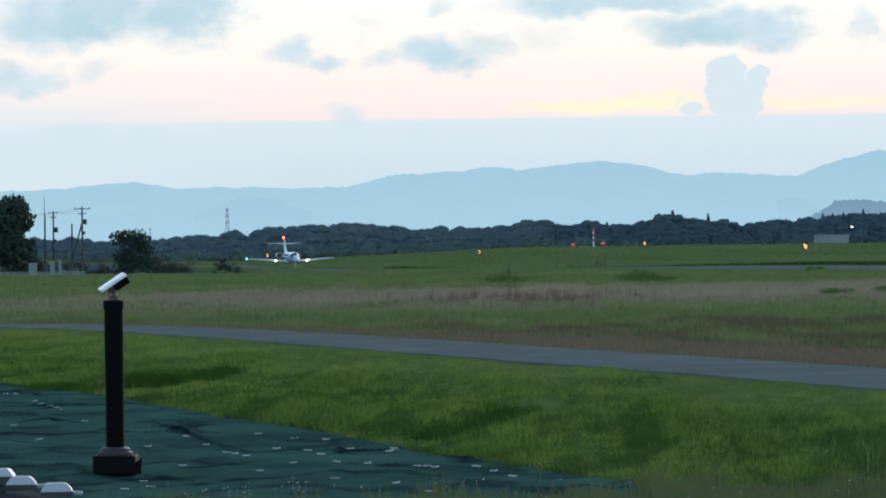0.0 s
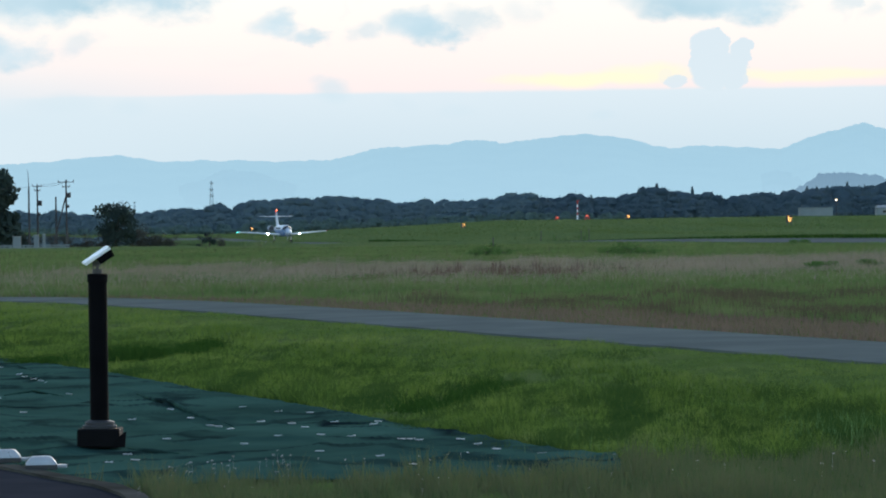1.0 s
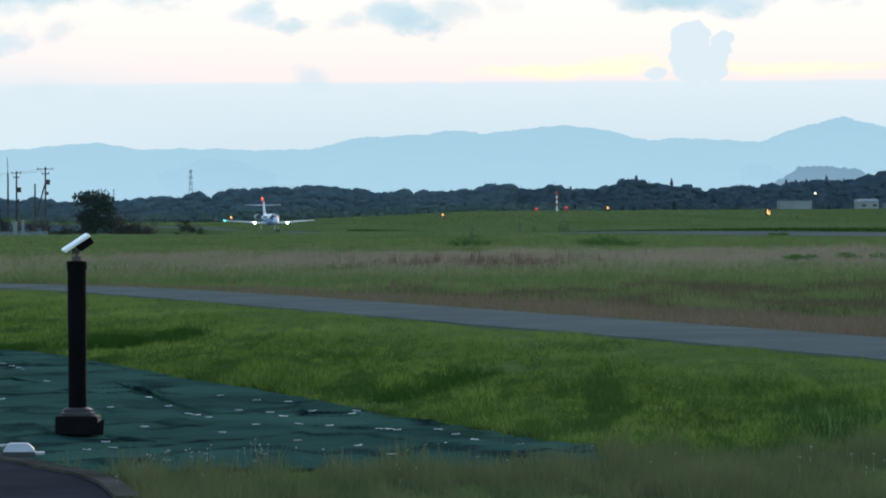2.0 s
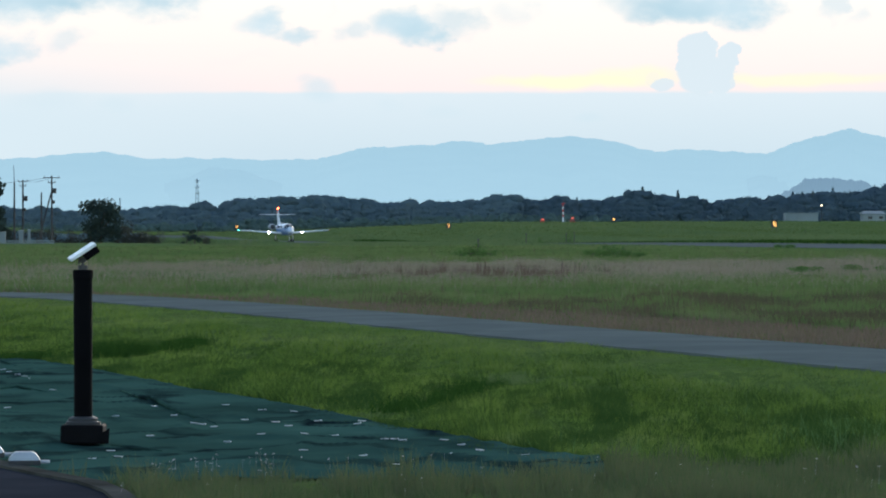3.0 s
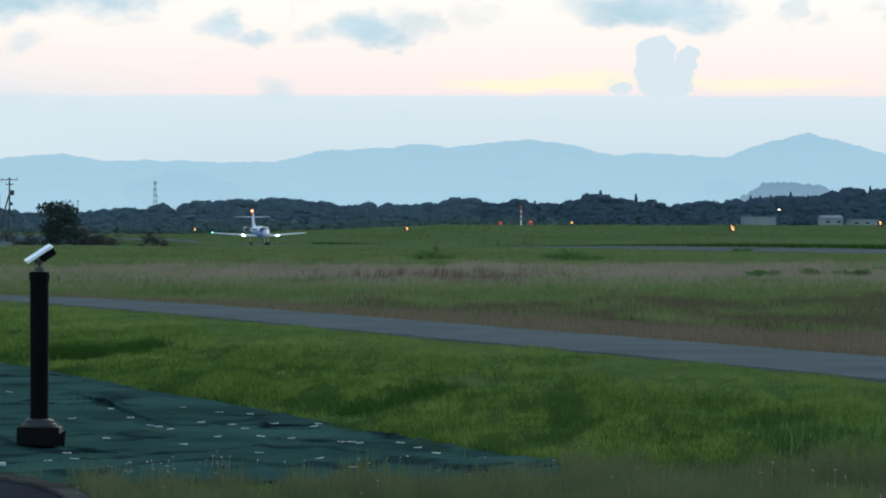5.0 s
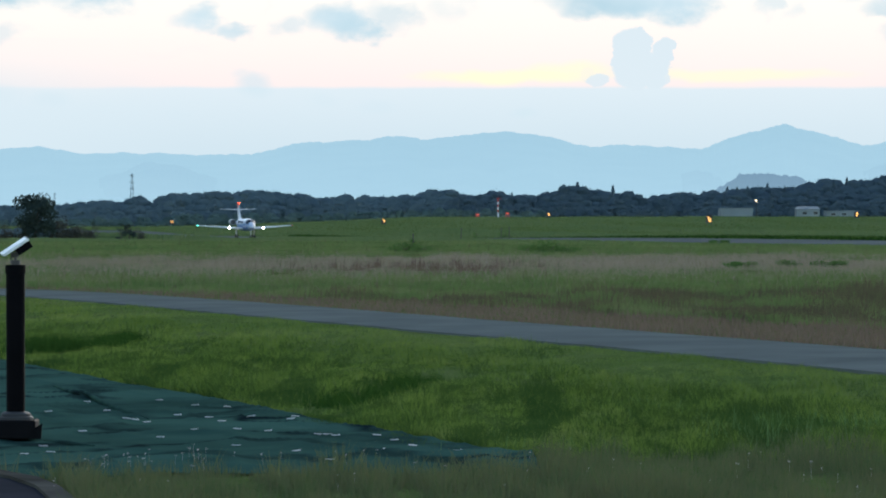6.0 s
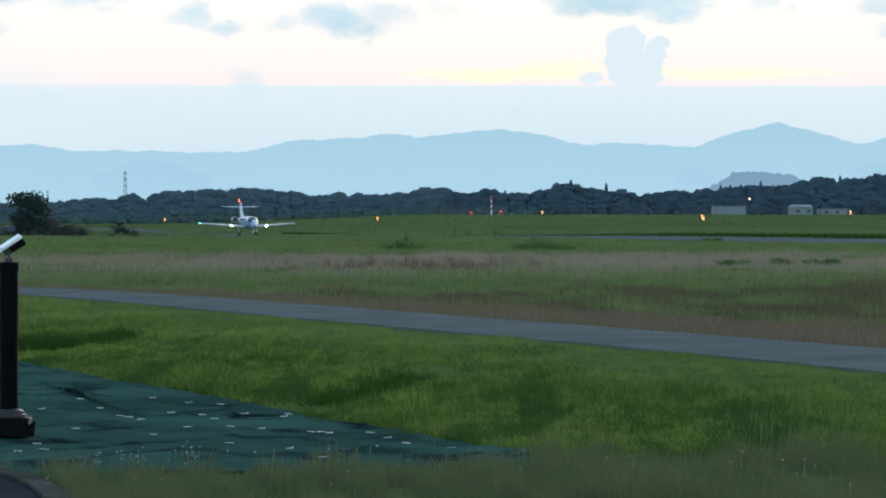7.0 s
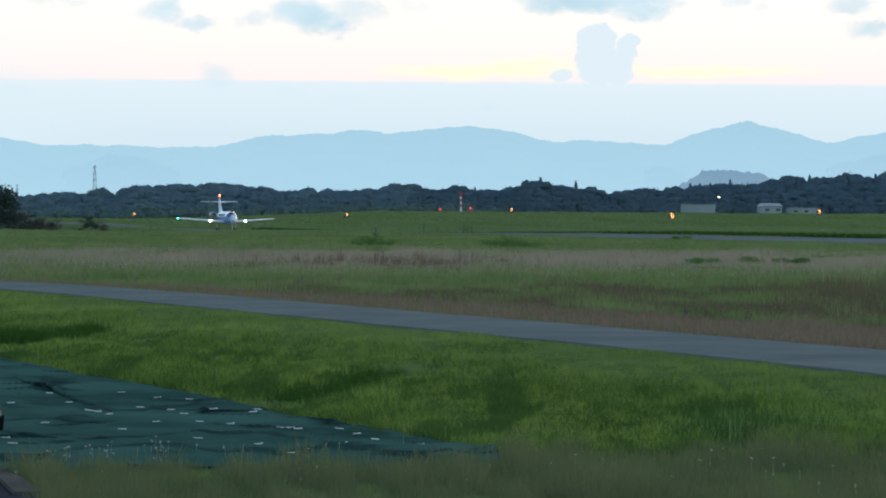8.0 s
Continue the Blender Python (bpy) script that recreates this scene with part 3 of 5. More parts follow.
# ---- aircraft: twin-jet, low wing, tailplane high on the fin ----
M_hull = plain("aircraft_white", (0.66, 0.70, 0.74), 0.5, var=0.06, scale=1.0, bump=0.02)
M_blue = plain("aircraft_blue", (0.07, 0.17, 0.34), 0.6, var=0.1, scale=1.0, bump=0.02)
M_nacelle = plain("nacelle_grey", (0.26, 0.29, 0.32), 0.5, var=0.1, scale=1.0, bump=0.02)
M_tyre = plain("tyre_rubber", (0.015, 0.015, 0.016), 0.8)
M_glass = plain("cockpit_glass", (0.02, 0.03, 0.045), 0.5, var=0.05, bump=0, spec=0.05)
M_lamp = glow("landing_lamp", (1.0, 0.93, 1.0), 30.0)
M_green_lamp = glow("green_lamp", (0.1, 1.0, 0.75), 4.0)
M_beacon = glow("red_beacon", (1.0, 0.12, 0.04), 9.0)


def hull_radius(x):
    """Fuselage half-width, half-height and centre height along its length; the nose is at +7."""
    xs = [-8.2, -7.0, -5.0, -3.0, 0.0, 3.0, 4.6, 5.4, 6.2, 6.8, 7.1]
    r = [0.12, 0.42, 0.74, 0.92, 0.97, 0.97, 0.92, 0.80, 0.56, 0.28, 0.05]
    c = [2.55, 2.35, 2.12, 2.02, 1.98, 1.98, 1.92, 1.80, 1.68, 1.62, 1.60]
    return float(np.interp(x, xs, r)), float(np.interp(x, xs, c))


def wing_skin(bm, root, tip, thick):
    """A tapered aerofoil from root to tip: (leading x, chord, y, z)."""
    prof = [(0, 0), (0.04, 0.38), (0.2, 0.5), (0.5, 0.42), (1, 0.03), (0.5, -0.3), (0.2, -0.4), (0.04, -0.3)]
    rings = []
    for k in (0.0, 0.5, 1.0):
        lx, c, y, z = [a + (b - a) * k for a, b in zip(root, tip)]
        rings.append([(lx - p * c, y, z + q * c * thick) for p, q in prof])
    loft(bm, rings)


def jet():
    plane = empty("business_jet", pose(0, 0, 0), "white twin-engine business jet with blue belly taxiing, lights on", "aircraft")
    xs = [-8.2, -7.6, -7, -6, -5, -4, -3, -1.5, 0, 1.5, 3, 3.8, 4.4, 4.8, 5.2, 5.6, 6.0, 6.4, 6.8, 7.0, 7.1]

    def ring(x, g=1.0):
        r, c = hull_radius(x)
        return [(x, r * g * math.cos(a), c + r * g * 1.02 * math.sin(a)) for a in np.linspace(0, 2 * math.pi, 28, endpoint=False)]
    bm = bmesh.new()
    loft(bm, [ring(x) for x in xs])
    part("fuselage", bm, M_hull, plane, smooth_shade=True)
    def belly_rise(x):
        return float(np.interp(x, (-3.0, 3.5, 5.0, 5.6, 6.5), (0, 8, 22, 40, 75)))
    # blue belly paint round the lower half; raised at the nose to paint its shade
    bm = bmesh.new()
    rings = []
    for x in xs[2:-1]:
        r, c = hull_radius(x)
        rings.append([(x, r * 1.006 * math.cos(a), c + r * 1.026 * math.sin(a)) for a in np.linspace(radians(-184 - belly_rise(x)), radians(4 + belly_rise(x)), 17)])
    vs = [[bm.verts.new(p) for p in q] for q in rings]
    for a, b in zip(vs, vs[1:]):
        for i in range(16):
            bm.faces.new((a[i], a[i + 1], b[i + 1], b[i]))
    bmesh.ops.recalc_face_normals(bm, faces=bm.faces)
    part("belly", bm, M_blue, plane, "blue painted belly, raised over the nose for its shaded front", smooth_shade=True)
    # windscreen panes
    for lo, hi in ((26, 54), (56, 88), (92, 124), (126, 154)):
        bm = bmesh.new()
        vs = []
        for x in (4.66, 5.1, 5.5, 5.9):
            r, c = hull_radius(x)
            vs.append([bm.verts.new((x, r * 1.012 * math.cos(radians(a)), c + r * 1.035 * math.sin(radians(a)))) for a in np.linspace(lo, hi, 6)])
        for a, b in zip(vs, vs[1:]):
            for i in range(5):
                bm.faces.new((a[i], a[i + 1], b[i + 1], b[i]))
        bmesh.ops.recalc_face_normals(bm, faces=bm.faces)
        part("windscreen", bm, M_glass, plane, "dark windscreen pane", smooth_shade=True)
    for side in (-1, 1):
        for i in range(6):
            x = 3.0 - i * 0.95
            r, c = hull_radius(x)
            bm = bmesh.new()
            add_box(bm, (x, side * r * 0.93, c + 0.38), (0.36, 0.09, 0.42), 0.03)
            part("cabin_window", bm, M_glass, plane, "dark oval cabin window")
        bm = bmesh.new()
        wing_skin(bm, (2.0, 3.2, side * 0.3, 1.32), (-0.55, 1.35, side * 7.8, 1.86), 0.13)
        wing = part("wing", bm, M_hull, plane, smooth_shade=False)
        bm = bmesh.new()
        add_box(bm, (-0.95, side * 7.84, 1.87), (1.1, 0.14, 0.13), 0.04)
        part("wing_tip", bm, M_hull, wing)
        bm = bmesh.new()
        bmesh.ops.create_icosphere(bm, subdivisions=2, radius=0.12, matrix=Matrix.Translation((-0.35, side * 7.86, 1.88)) @ Matrix.Diagonal((1.5, 0.8, 0.8, 1)))
        part("navigation_light", bm, M_green_lamp if side < 0 else M_red, wing, "green wing-tip light" if side < 0 else "unlit red wing-tip light")
        bm = bmesh.new()
        bmesh.ops.create_icosphere(bm, subdivisions=2, radius=0.12, matrix=Matrix.Translation((1.2, side * 2.85, 1.44)) @ Matrix.Diagonal((0.6, 1, 1, 1)))
        part("landing_light", bm, M_lamp, wing, "bright white landing light")
        # engine nacelle on its pylon
        bm = bmesh.new()
        cy, cz = side * 1.52, 2.42
        loft(bm, [[(x, cy + r * math.cos(a), cz + r * math.sin(a)) for a in np.linspace(0, 2 * math.pi, 24, endpoint=False)]
                  for x, r in ((-6.0, 0.30), (-5.2, 0.46), (-4.2, 0.52), (-3.3, 0.50), (-3.05, 0.44), (-3.08, 0.36), (-3.5, 0.33))])
        eng = part("engine", bm, M_nacelle, plane, "grey engine nacelle", smooth_shade=True)
        bm = bmesh.new()
        bmesh.ops.create_cone(bm, cap_ends=True, segments=20, radius1=0.335, radius2=0.335, depth=0.04, matrix=Matrix.Translation((-3.42, cy, cz)) @ Matrix.Rotation(radians(90), 4, 'Y'))
        part("intake", bm, M_dark_metal, eng, "dark engine intake")
        bm = bmesh.new()
        add_rod(bm, (-3.4, cy, cz), (-3.12, cy, cz), 0.10, 0.01, 12)
        part("spinner", bm, M_metal, eng)
        bm = bmesh.new()
        wing_skin(bm, (-3.5, 1.9, side * 0.6, 2.35), (-3.6, 1.6, side * 1.25, 2.42), 0.14)
        part("engine_pylon", bm, M_hull, plane)
        bm = bmesh.new()
        wing_skin(bm, (-6.6, 1.6, side * 0.02, 4.50), (-7.4, 0.85, side * 3.05, 4.58), 0.11)
        part("tailplane", bm, M_hull, plane)
        # main gear
        bm = bmesh.new()
        add_rod(bm, (-0.2, side * 1.4, 1.3), (-0.25, side * 1.4, 0.3), 0.07)
        add_rod(bm, (-0.25, side * 1.4, 0.3), (-0.25, side * 1.65, 0.3), 0.05)
        add_box(bm, (-0.1, side * 1.55, 0.85), (0.5, 0.04, 0.55), 0.01)
        gear = part("main_gear_leg", bm, M_metal, plane)
        for o in (-0.16, 0.16):
            wheel("wheel", (-0.25, side * 1.42 + o, 0.3), 0.30, 0.2, gear)
    bm = bmesh.new()
    prof = [(0, 0), (0.05, 0.4), (0.3, 0.5), (1, 0.03), (0.3, -0.5), (0.05, -0.4)]
    rings = []
    for lx, c, z in ((-3.6, 4.1, 2.75), (-5.0, 2.9, 3.2), (-6.1, 2.2, 4.3), (-6.75, 1.5, 5.3), (-7.0, 1.2, 5.42)):
        rings.append([(lx - p * c, q * c * 0.11, z) for p, q in prof])
    loft(bm, rings)
    fin = part("fin", bm, M_hull, plane)
    bm = bmesh.new()
    loft(bm, [[(lx - p * c, q * c * 0.115, z) for p, q in prof] for lx, c, z in ((-6.48, 1.83, 4.78), (-6.74, 1.52, 5.3), (-6.98, 1.24, 5.43))])
    part("fin_cap", bm, M_red, fin, "red fin cap")
    bm = bmesh.new()
    add_rod(bm, (5.35, 0, 1.3), (5.5, 0, 0.28), 0.06)
    add_rod(bm, (5.5, -0.2, 0.25), (5.5, 0.2, 0.25), 0.04)
    gear = part("nose_gear_leg", bm, M_metal, plane)
    for o in (-0.14, 0.14):
        wheel("wheel", (5.5, o, 0.23), 0.23, 0.14, gear)
    # rotating beacon on the fin: a lamp face on a turning drum
    bm = bmesh.new()
    bmesh.ops.create_uvsphere(bm, u_segments=12, v_segments=8, radius=0.19)
    drum = part("beacon", bm, M_red, plane, "rotating red anti-collision beacon")
    bm = bmesh.new()
    bmesh.ops.create_uvsphere(bm, u_segments=12, v_segments=8, radius=0.23, matrix=Matrix.Translation((0.02, 0, 0.02)) @ Matrix.Diagonal((0.8, 1, 1, 1)))
    bmesh.ops.bisect_plane(bm, geom=[*bm.verts, *bm.edges, *bm.faces], plane_co=(0.13, 0, 0), plane_no=(1, 0, 0), clear_inner=True)
    part("beacon_lens", bm, M_beacon, drum, "glowing red beacon lens")
    for o in plane.children_recursive:
        if o.name.split(".")[0] not in ("beacon", "beacon_lens"):
            for v in o.data.vertices:  # body raised and legs stretched to fit the camera's view
                if v.co.z > 0.61:
                    v.co.z += 0.2
    return plane, drum


def wheel(name, c, r, w, parent):
    bm = bmesh.new()
    y = c[1]
    loft(bm, [[(c[0] + q * math.cos(a), y + o, c[2] + q * math.sin(a)) for a in np.linspace(0, 2 * math.pi, 20, endpoint=False)]
              for q, o in ((r * 0.6, -w / 2), (r * 0.93, -w / 2), (r, -w / 4), (r, w / 4), (r * 0.93, w / 2), (r * 0.6, w / 2))])
    return part(name, bm, M_tyre, parent, "black aircraft tyre", smooth_shade=True)


plane, beacon = jet()


# ---- woods along the far side of the field ----
CANOPY = [(-900, 425), (-200, 426), (60, 420), (140, 420), (190, 427), (270, 425), (300, 421), (345, 411), (385, 417), (412, 408), (428, 416), (445, 411), (480, 402), (540, 396), (620, 394), (700, 397), (722, 404), (750, 404),
          (784, 398), (805, 402), (870, 398), (925, 393), (936, 384), (975, 388), (990, 397), (1005, 397), (1028, 391), (1050, 389), (1080, 393), (1102, 397), (1135, 392), (1162, 386), (1176, 377), (1190, 374), (1204, 382), (1235, 386),
          (1256, 381), (1285, 388), (1302, 397), (1332, 394), (1350, 387), (1400, 388), (1432, 385), (1470, 381), (1520, 376), (1568, 370), (1640, 364), (1715, 355), (1800, 352), (2100, 346), (2500, 350)]


ball = bmesh.new()
bmesh.ops.create_icosphere(ball, subdivisions=2, radius=1)
BALL = np.array([v.co[:] for v in ball.verts])
BALL_FACES = [tuple(v.index for v in f.verts) for f in ball.faces]
ball.free()


WOOD_ROWS = ((1262, 1.0, 15), (1248, 0.95, 17), (1230, 0.8, 20), (1212, 0.63, 22), (1196, 0.47, 24))  # distance, share of the full height, spacing


def woodland(px0, px1, mat, seed, conifers, label, rows=WOOD_ROWS):
    """Tree crowns in stepped rows, lowest in front: lumpy cores wrapped in leaf clumps."""
    rng = np.random.default_rng(seed)
    vs, tris, quads, base = [], [], [], 0
    ball_tris = np.array(BALL_FACES)
    for d, share, spacing in rows:
        n = int((px1 - px0) / spacing)
        for i in range(n):
            px = px0 + (px1 - px0) * (i + rng.uniform(0.1, 0.9)) / n
            y = d + rng.uniform(-6, 6)
            top = at(px, profile(CANOPY, px), y)
            g = gz(top.x, y) - 0.4
            h = max(1.6, (top.z - g) * share * rng.uniform(0.9, 1.05))
            cone = share > 0.7 and rng.random() < conifers
            w = h * (rng.uniform(0.16, 0.24) if cone else rng.uniform(0.36, 0.56)) + 0.6
            if cone:
                h *= 1.05
                lobes = [(0, q, w * 1.25 * (1.02 - q), h * 0.12) for q in (0.3, 0.45, 0.6, 0.72, 0.83, 0.92)]
            else:
                lobes = [(0, 0.45, w * 0.9, h * 0.42), (0, 0.74, w * 0.62, h * 0.25)]
                lobes += [(rng.uniform(-0.75, 0.75) * w, q, w * rng.uniform(0.3, 0.5), h * rng.uniform(0.12, 0.2)) for q in rng.uniform(0.35, 0.85, 4)]
            for lx, lz, rw, rh in lobes:
                r = np.array((rw, rw, min(rh, h * (1 - lz) + 0.15)))
                c = np.array((top.x + lx, y - abs(lx) * 0.6, g + lz * h))
                vs.append(c + BALL * r * rng.uniform(0.8, 1.06, (len(BALL), 1)))
                tris.append(ball_tris + base)
                base += len(BALL)
                m = 36
                out = rng.normal(size=(m, 3))
                out[:, 1] = -np.abs(out[:, 1])
                out /= np.linalg.norm(out, axis=1)[:, None]
                p = c + out * r * rng.uniform(0.9, 1.14, (m, 1))
                facing = out + rng.normal(size=(m, 3)) * 0.4 + (0, 0, 0.5)
                t1 = np.cross(facing, rng.normal(size=(m, 3)))
                t1 *= (rng.uniform(0.12, 0.32, m) / np.linalg.norm(t1, axis=1))[:, None]
                t2 = np.cross(facing, t1)
                t2 *= (rng.uniform(0.12, 0.32, m) / np.linalg.norm(t2, axis=1))[:, None]
                vs.append(np.stack([p - t1, p + t2, p + t1, p - t2], 1).reshape(-1, 3))
                quads.append(np.arange(m * 4).reshape(m, 4) + base)
                base += m * 4
    faces = np.concatenate(tris).tolist() + np.concatenate(quads).tolist()
    ob = mesh_object("woodland", np.concatenate(vs).tolist(), faces, mat)
    return tagged(ob, label, "woods", kind="stuff")


# more leaf colours with haze painted in: darker woods, greener scrub
M_wood_dark = leaf_mat("dark_hazed_leaves", [(0.115, 0.17, 0.21), (0.13, 0.19, 0.225), (0.145, 0.205, 0.235)], patch=0.03, trans=0.6, island=0.5)
M_scrub = leaf_mat("hazed_scrub_leaves", [(0.125, 0.19, 0.19), (0.15, 0.22, 0.205), (0.17, 0.24, 0.21)], patch=0.03, trans=0.5, island=0.5)
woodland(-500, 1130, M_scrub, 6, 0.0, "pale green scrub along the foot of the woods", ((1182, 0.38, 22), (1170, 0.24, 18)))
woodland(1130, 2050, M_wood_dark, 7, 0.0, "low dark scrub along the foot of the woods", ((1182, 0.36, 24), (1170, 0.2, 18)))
woodland(-500, 300, M_wood, 8, 0.0, "green scrub behind the airfield fence, haze in its leaf colour", ((745, 0.34, 13), (735, 0.22, 13)))
woodland(-500, 960, M_wood, 4, 0.0, "dense green mixed woodland beyond the airfield, haze in its leaf colour")
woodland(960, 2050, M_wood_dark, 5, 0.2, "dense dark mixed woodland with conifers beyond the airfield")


# ---- trees and shrubs nearer the field ----
def leaf_cloud(rng, lobes, n, size):
    """Leaf clumps spread through the shell of several overlapping lobes: (x, y, z, rx, ry, rz)."""
    verts, faces = [], []
    for cx, cy, cz, rx, ry, rz in lobes:
        for _ in range(n):
            d = rng.normal(size=3)
            d /= np.linalg.norm(d)
            k = rng.uniform(0.55, 1.08)
            c = Vector((cx + d[0] * rx * k, cy + d[1] * ry * k, cz + d[2] * rz * k))
            s = size * rng.uniform(0.5, 1.4)
            t1 = Vector(rng.normal(size=3)).normalized() * s
            t2 = t1.orthogonal().normalized() * s * 0.7
            b = len(verts)
            verts.extend((c - t1, c + t2, c + t1, c - t2))
            faces.append((b, b + 1, b + 2, b + 3))
    return verts, faces


def tree(name, px, top_py, d, width_px, seed, label, mat, lobes_n=14, leaves=150, category="tree"):
    rng = np.random.default_rng(seed)
    p = at(px, top_py, d)
    g = gz(p.x, d)
    h, w = p.z - g, width_px * d / LENS
    ob = empty(name, pose(p.x, d, g), label, category)
    bm = bmesh.new()
    add_rod(bm, (0, 0, -0.2), (0.1, 0, h * 0.45), h * 0.035, h * 0.02, 9)
    for i in range(5):
        a = rng.uniform(0, 6.28)
        add_rod(bm, (0.1, 0, h * rng.uniform(0.2, 0.4)), (math.cos(a) * w * 0.3, math.sin(a) * w * 0.3, h * rng.uniform(0.55, 0.8)), h * 0.016, h * 0.005, 6)
    part("trunk", bm, M_bark, ob)
    lobes = []
    for i in range(lobes_n):
        z = rng.uniform(0.18, 0.84) if category == "tree" else rng.uniform(0.05, 0.75)
        span = math.sqrt(max(0.1, 1 - ((z - 0.45) / 0.55) ** 2)) * 0.36
        r = rng.uniform(0.12, 0.22)
        lobes.append((rng.uniform(-span, span) * w, rng.uniform(-span, span) * w * 0.7, z * h, r * w, r * w, min(r * w * 0.8, h * (1 - z) * 0.95)))
    v, f = leaf_cloud(rng, lobes, leaves, max(h * 0.03, w * 0.022))
    mesh_object("crown", v, f, mat, ob)
    return ob


tree("broadleaf_tree", 4, 338, 640, 128, 3, "tall dark broadleaf tree beside the airfield fence", M_copse, 40, 260)
tree("broadleaf_tree", -90, 352, 650, 130, 4, "tall dark broadleaf tree beside the airfield fence", M_copse, 20, 180)
tree("broadleaf_tree", 232, 403, 650, 84, 5, "dark shrubby tree standing at the field edge", M_copse, 20, 170)
tree("field_bush", 398, 447, 600, 30, 6, "small round dark bush in the grass", M_copse, 7, 120, "bush")
tree("field_bush", 384, 460, 600, 22, 7, "small round dark bush in the grass", M_copse, 6, 90, "bush")
M_hedge = leaf_mat("hedge_leaves", [(0.05, 0.055, 0.048), (0.07, 0.07, 0.06), (0.085, 0.09, 0.07)], patch=0.3, island=0.6)
tree("hedge", 300, 450, 655, 80, 8, "low brownish hedge along the airfield fence", M_hedge, 10, 120, "hedge")
tree("hedge", 262, 444, 652, 66, 9, "low brownish hedge along the airfield fence", M_hedge, 9, 120, "hedge")
tree("hedge", 215, 452, 652, 55, 10, "low brownish hedge along the airfield fence", M_hedge, 9, 120, "hedge")
tree("hedge", 20, 452, 655, 120, 28, "low dark hedge below the tall trees", M_copse, 12, 120, "hedge")
for px, py, w, sd in ((330, 458, 40, 50), (180, 458, 50, 51), (150, 456, 45, 52), (118, 457, 50, 53), (85, 459, 45, 54), (415, 462, 30, 55)):
    tree("hedge", px, py, 656, w, sd, "low scrubby hedge along the airfield fence", M_hedge, 9, 120, "hedge")
M_bush = leaf_mat("bush_leaves", [(0.055, 0.11, 0.032), (0.075, 0.135, 0.038), (0.095, 0.165, 0.05)], patch=0.3, island=0.6)
for px, py, d, w, sd in ((1142, 476, 235, 75, 11), (1100, 484, 232, 40, 12), (885, 483, 240, 60, 13), (920, 488, 236, 40, 14), (868, 490, 236, 30, 19), (1440, 472, 330, 50, 15), (1062, 458, 470, 22, 16), (1010, 462, 460, 12, 17), (1180, 488, 236, 50, 18),
                         (1495, 509, 150, 85, 20), (1575, 505, 150, 70, 21), (1480, 442, 820, 14, 22), (1645, 506, 152, 80, 23), (900, 474, 330, 14, 24)):
    tree("bush", px, py, d, w, sd, "low green bush standing in rough grass", M_bush, 9, 90, "bush")


def stake(px, top_py, d):
    p = at(px, top_py, d)
    g = gz(p.x, d)
    ob = empty("marker_stake", pose(p.x, d, g), "thin dark wooden stake standing in rough grass", "stake", "stakes in the field")
    bm = bmesh.new()
    add_rod(bm, (0, 0, -0.1), (0.03, 0, p.z - g), 0.05, 0.035, 8)
    part("shaft", bm, M_pole, ob)
    bm = bmesh.new()
    add_rod(bm, (0.03, 0, p.z - g - 0.12), (0.03, 0, p.z - g + 0.02), 0.07, 0.06, 8)
    part("cap", bm, M_dark_metal, ob)


for px, py, d in ((985, 458, 420), (900, 469, 330), (1056, 456, 430), (1070, 454, 430)):
    stake(px, py, d)


# ---- poles, pylon ----
def utility_pole(px, top_py, d, arms, gadget, brace=None, whip=0.0):
    p = at(px, top_py, d)
    g = gz(p.x, d)
    h = p.z - g
    ob = empty("utility_pole", pose(p.x, d, g), "weathered utility pole with crossarms and fittings", "pole", "poles by the airfield fence")
    bm = bmesh.new()
    add_rod(bm, (0, 0, -0.3), (0, 0, h), 0.19, 0.12, 10)
    part("pole", bm, M_pole, ob)
    for z, w in arms:
        bm = bmesh.new()
        add_box(bm, (0, -0.16, h - z), (w, 0.12, 0.12), 0.01)
        arm = part("crossarm", bm, M_pole, ob)
        for k in (-0.45, 0.45):
            bm = bmesh.new()
            add_rod(bm, (k * w, -0.16, h - z + 0.05), (k * w, -0.16, h - z + 0.35), 0.07, 0.05, 8)
            part("insulator", bm, M_concrete, arm)
    if gadget:
        bm = bmesh.new()
        add_rod(bm, (0.45, -0.1, h - gadget - 0.8), (0.45, -0.1, h - gadget), 0.3, 0.3, 12)
        part("transformer", bm, M_dark_metal, ob, "dark pole transformer")
        bm = bmesh.new()
        add_rod(bm, (0.3, -0.1, h - gadget - 2.4), (0.3, -0.1, h - gadget - 1.9), 0.2, 0.2, 10)
        part("switch_box", bm, M_dark_metal, ob, "dark switch box")
    if whip:
        bm = bmesh.new()
        add_rod(bm, (0, 0, h - 0.1), (-0.1, 0, h + whip), 0.06, 0.035, 6)
        part("whip_mast", bm, M_pole, ob, "thin rod above the pole")
    if brace:
        bm = bmesh.new()
        add_rod(bm, (brace, 0.1, -0.2), (-0.1, 0.1, h * 0.75), 0.13, 0.12, 8)
        part("brace", bm, M_pole, ob, "leaning timber brace")
    return ob


utility_pole(79, 378, 640, (), 0, None, 2.6)
utility_pole(94, 374, 650, ((0.3, 1.6), (1.0, 1.0)), 2.6)
utility_pole(145, 366, 640, ((0.35, 2.6), (1.1, 1.2)), 2.0, -2.4)
utility_pole(127, 396, 642, (), 0)


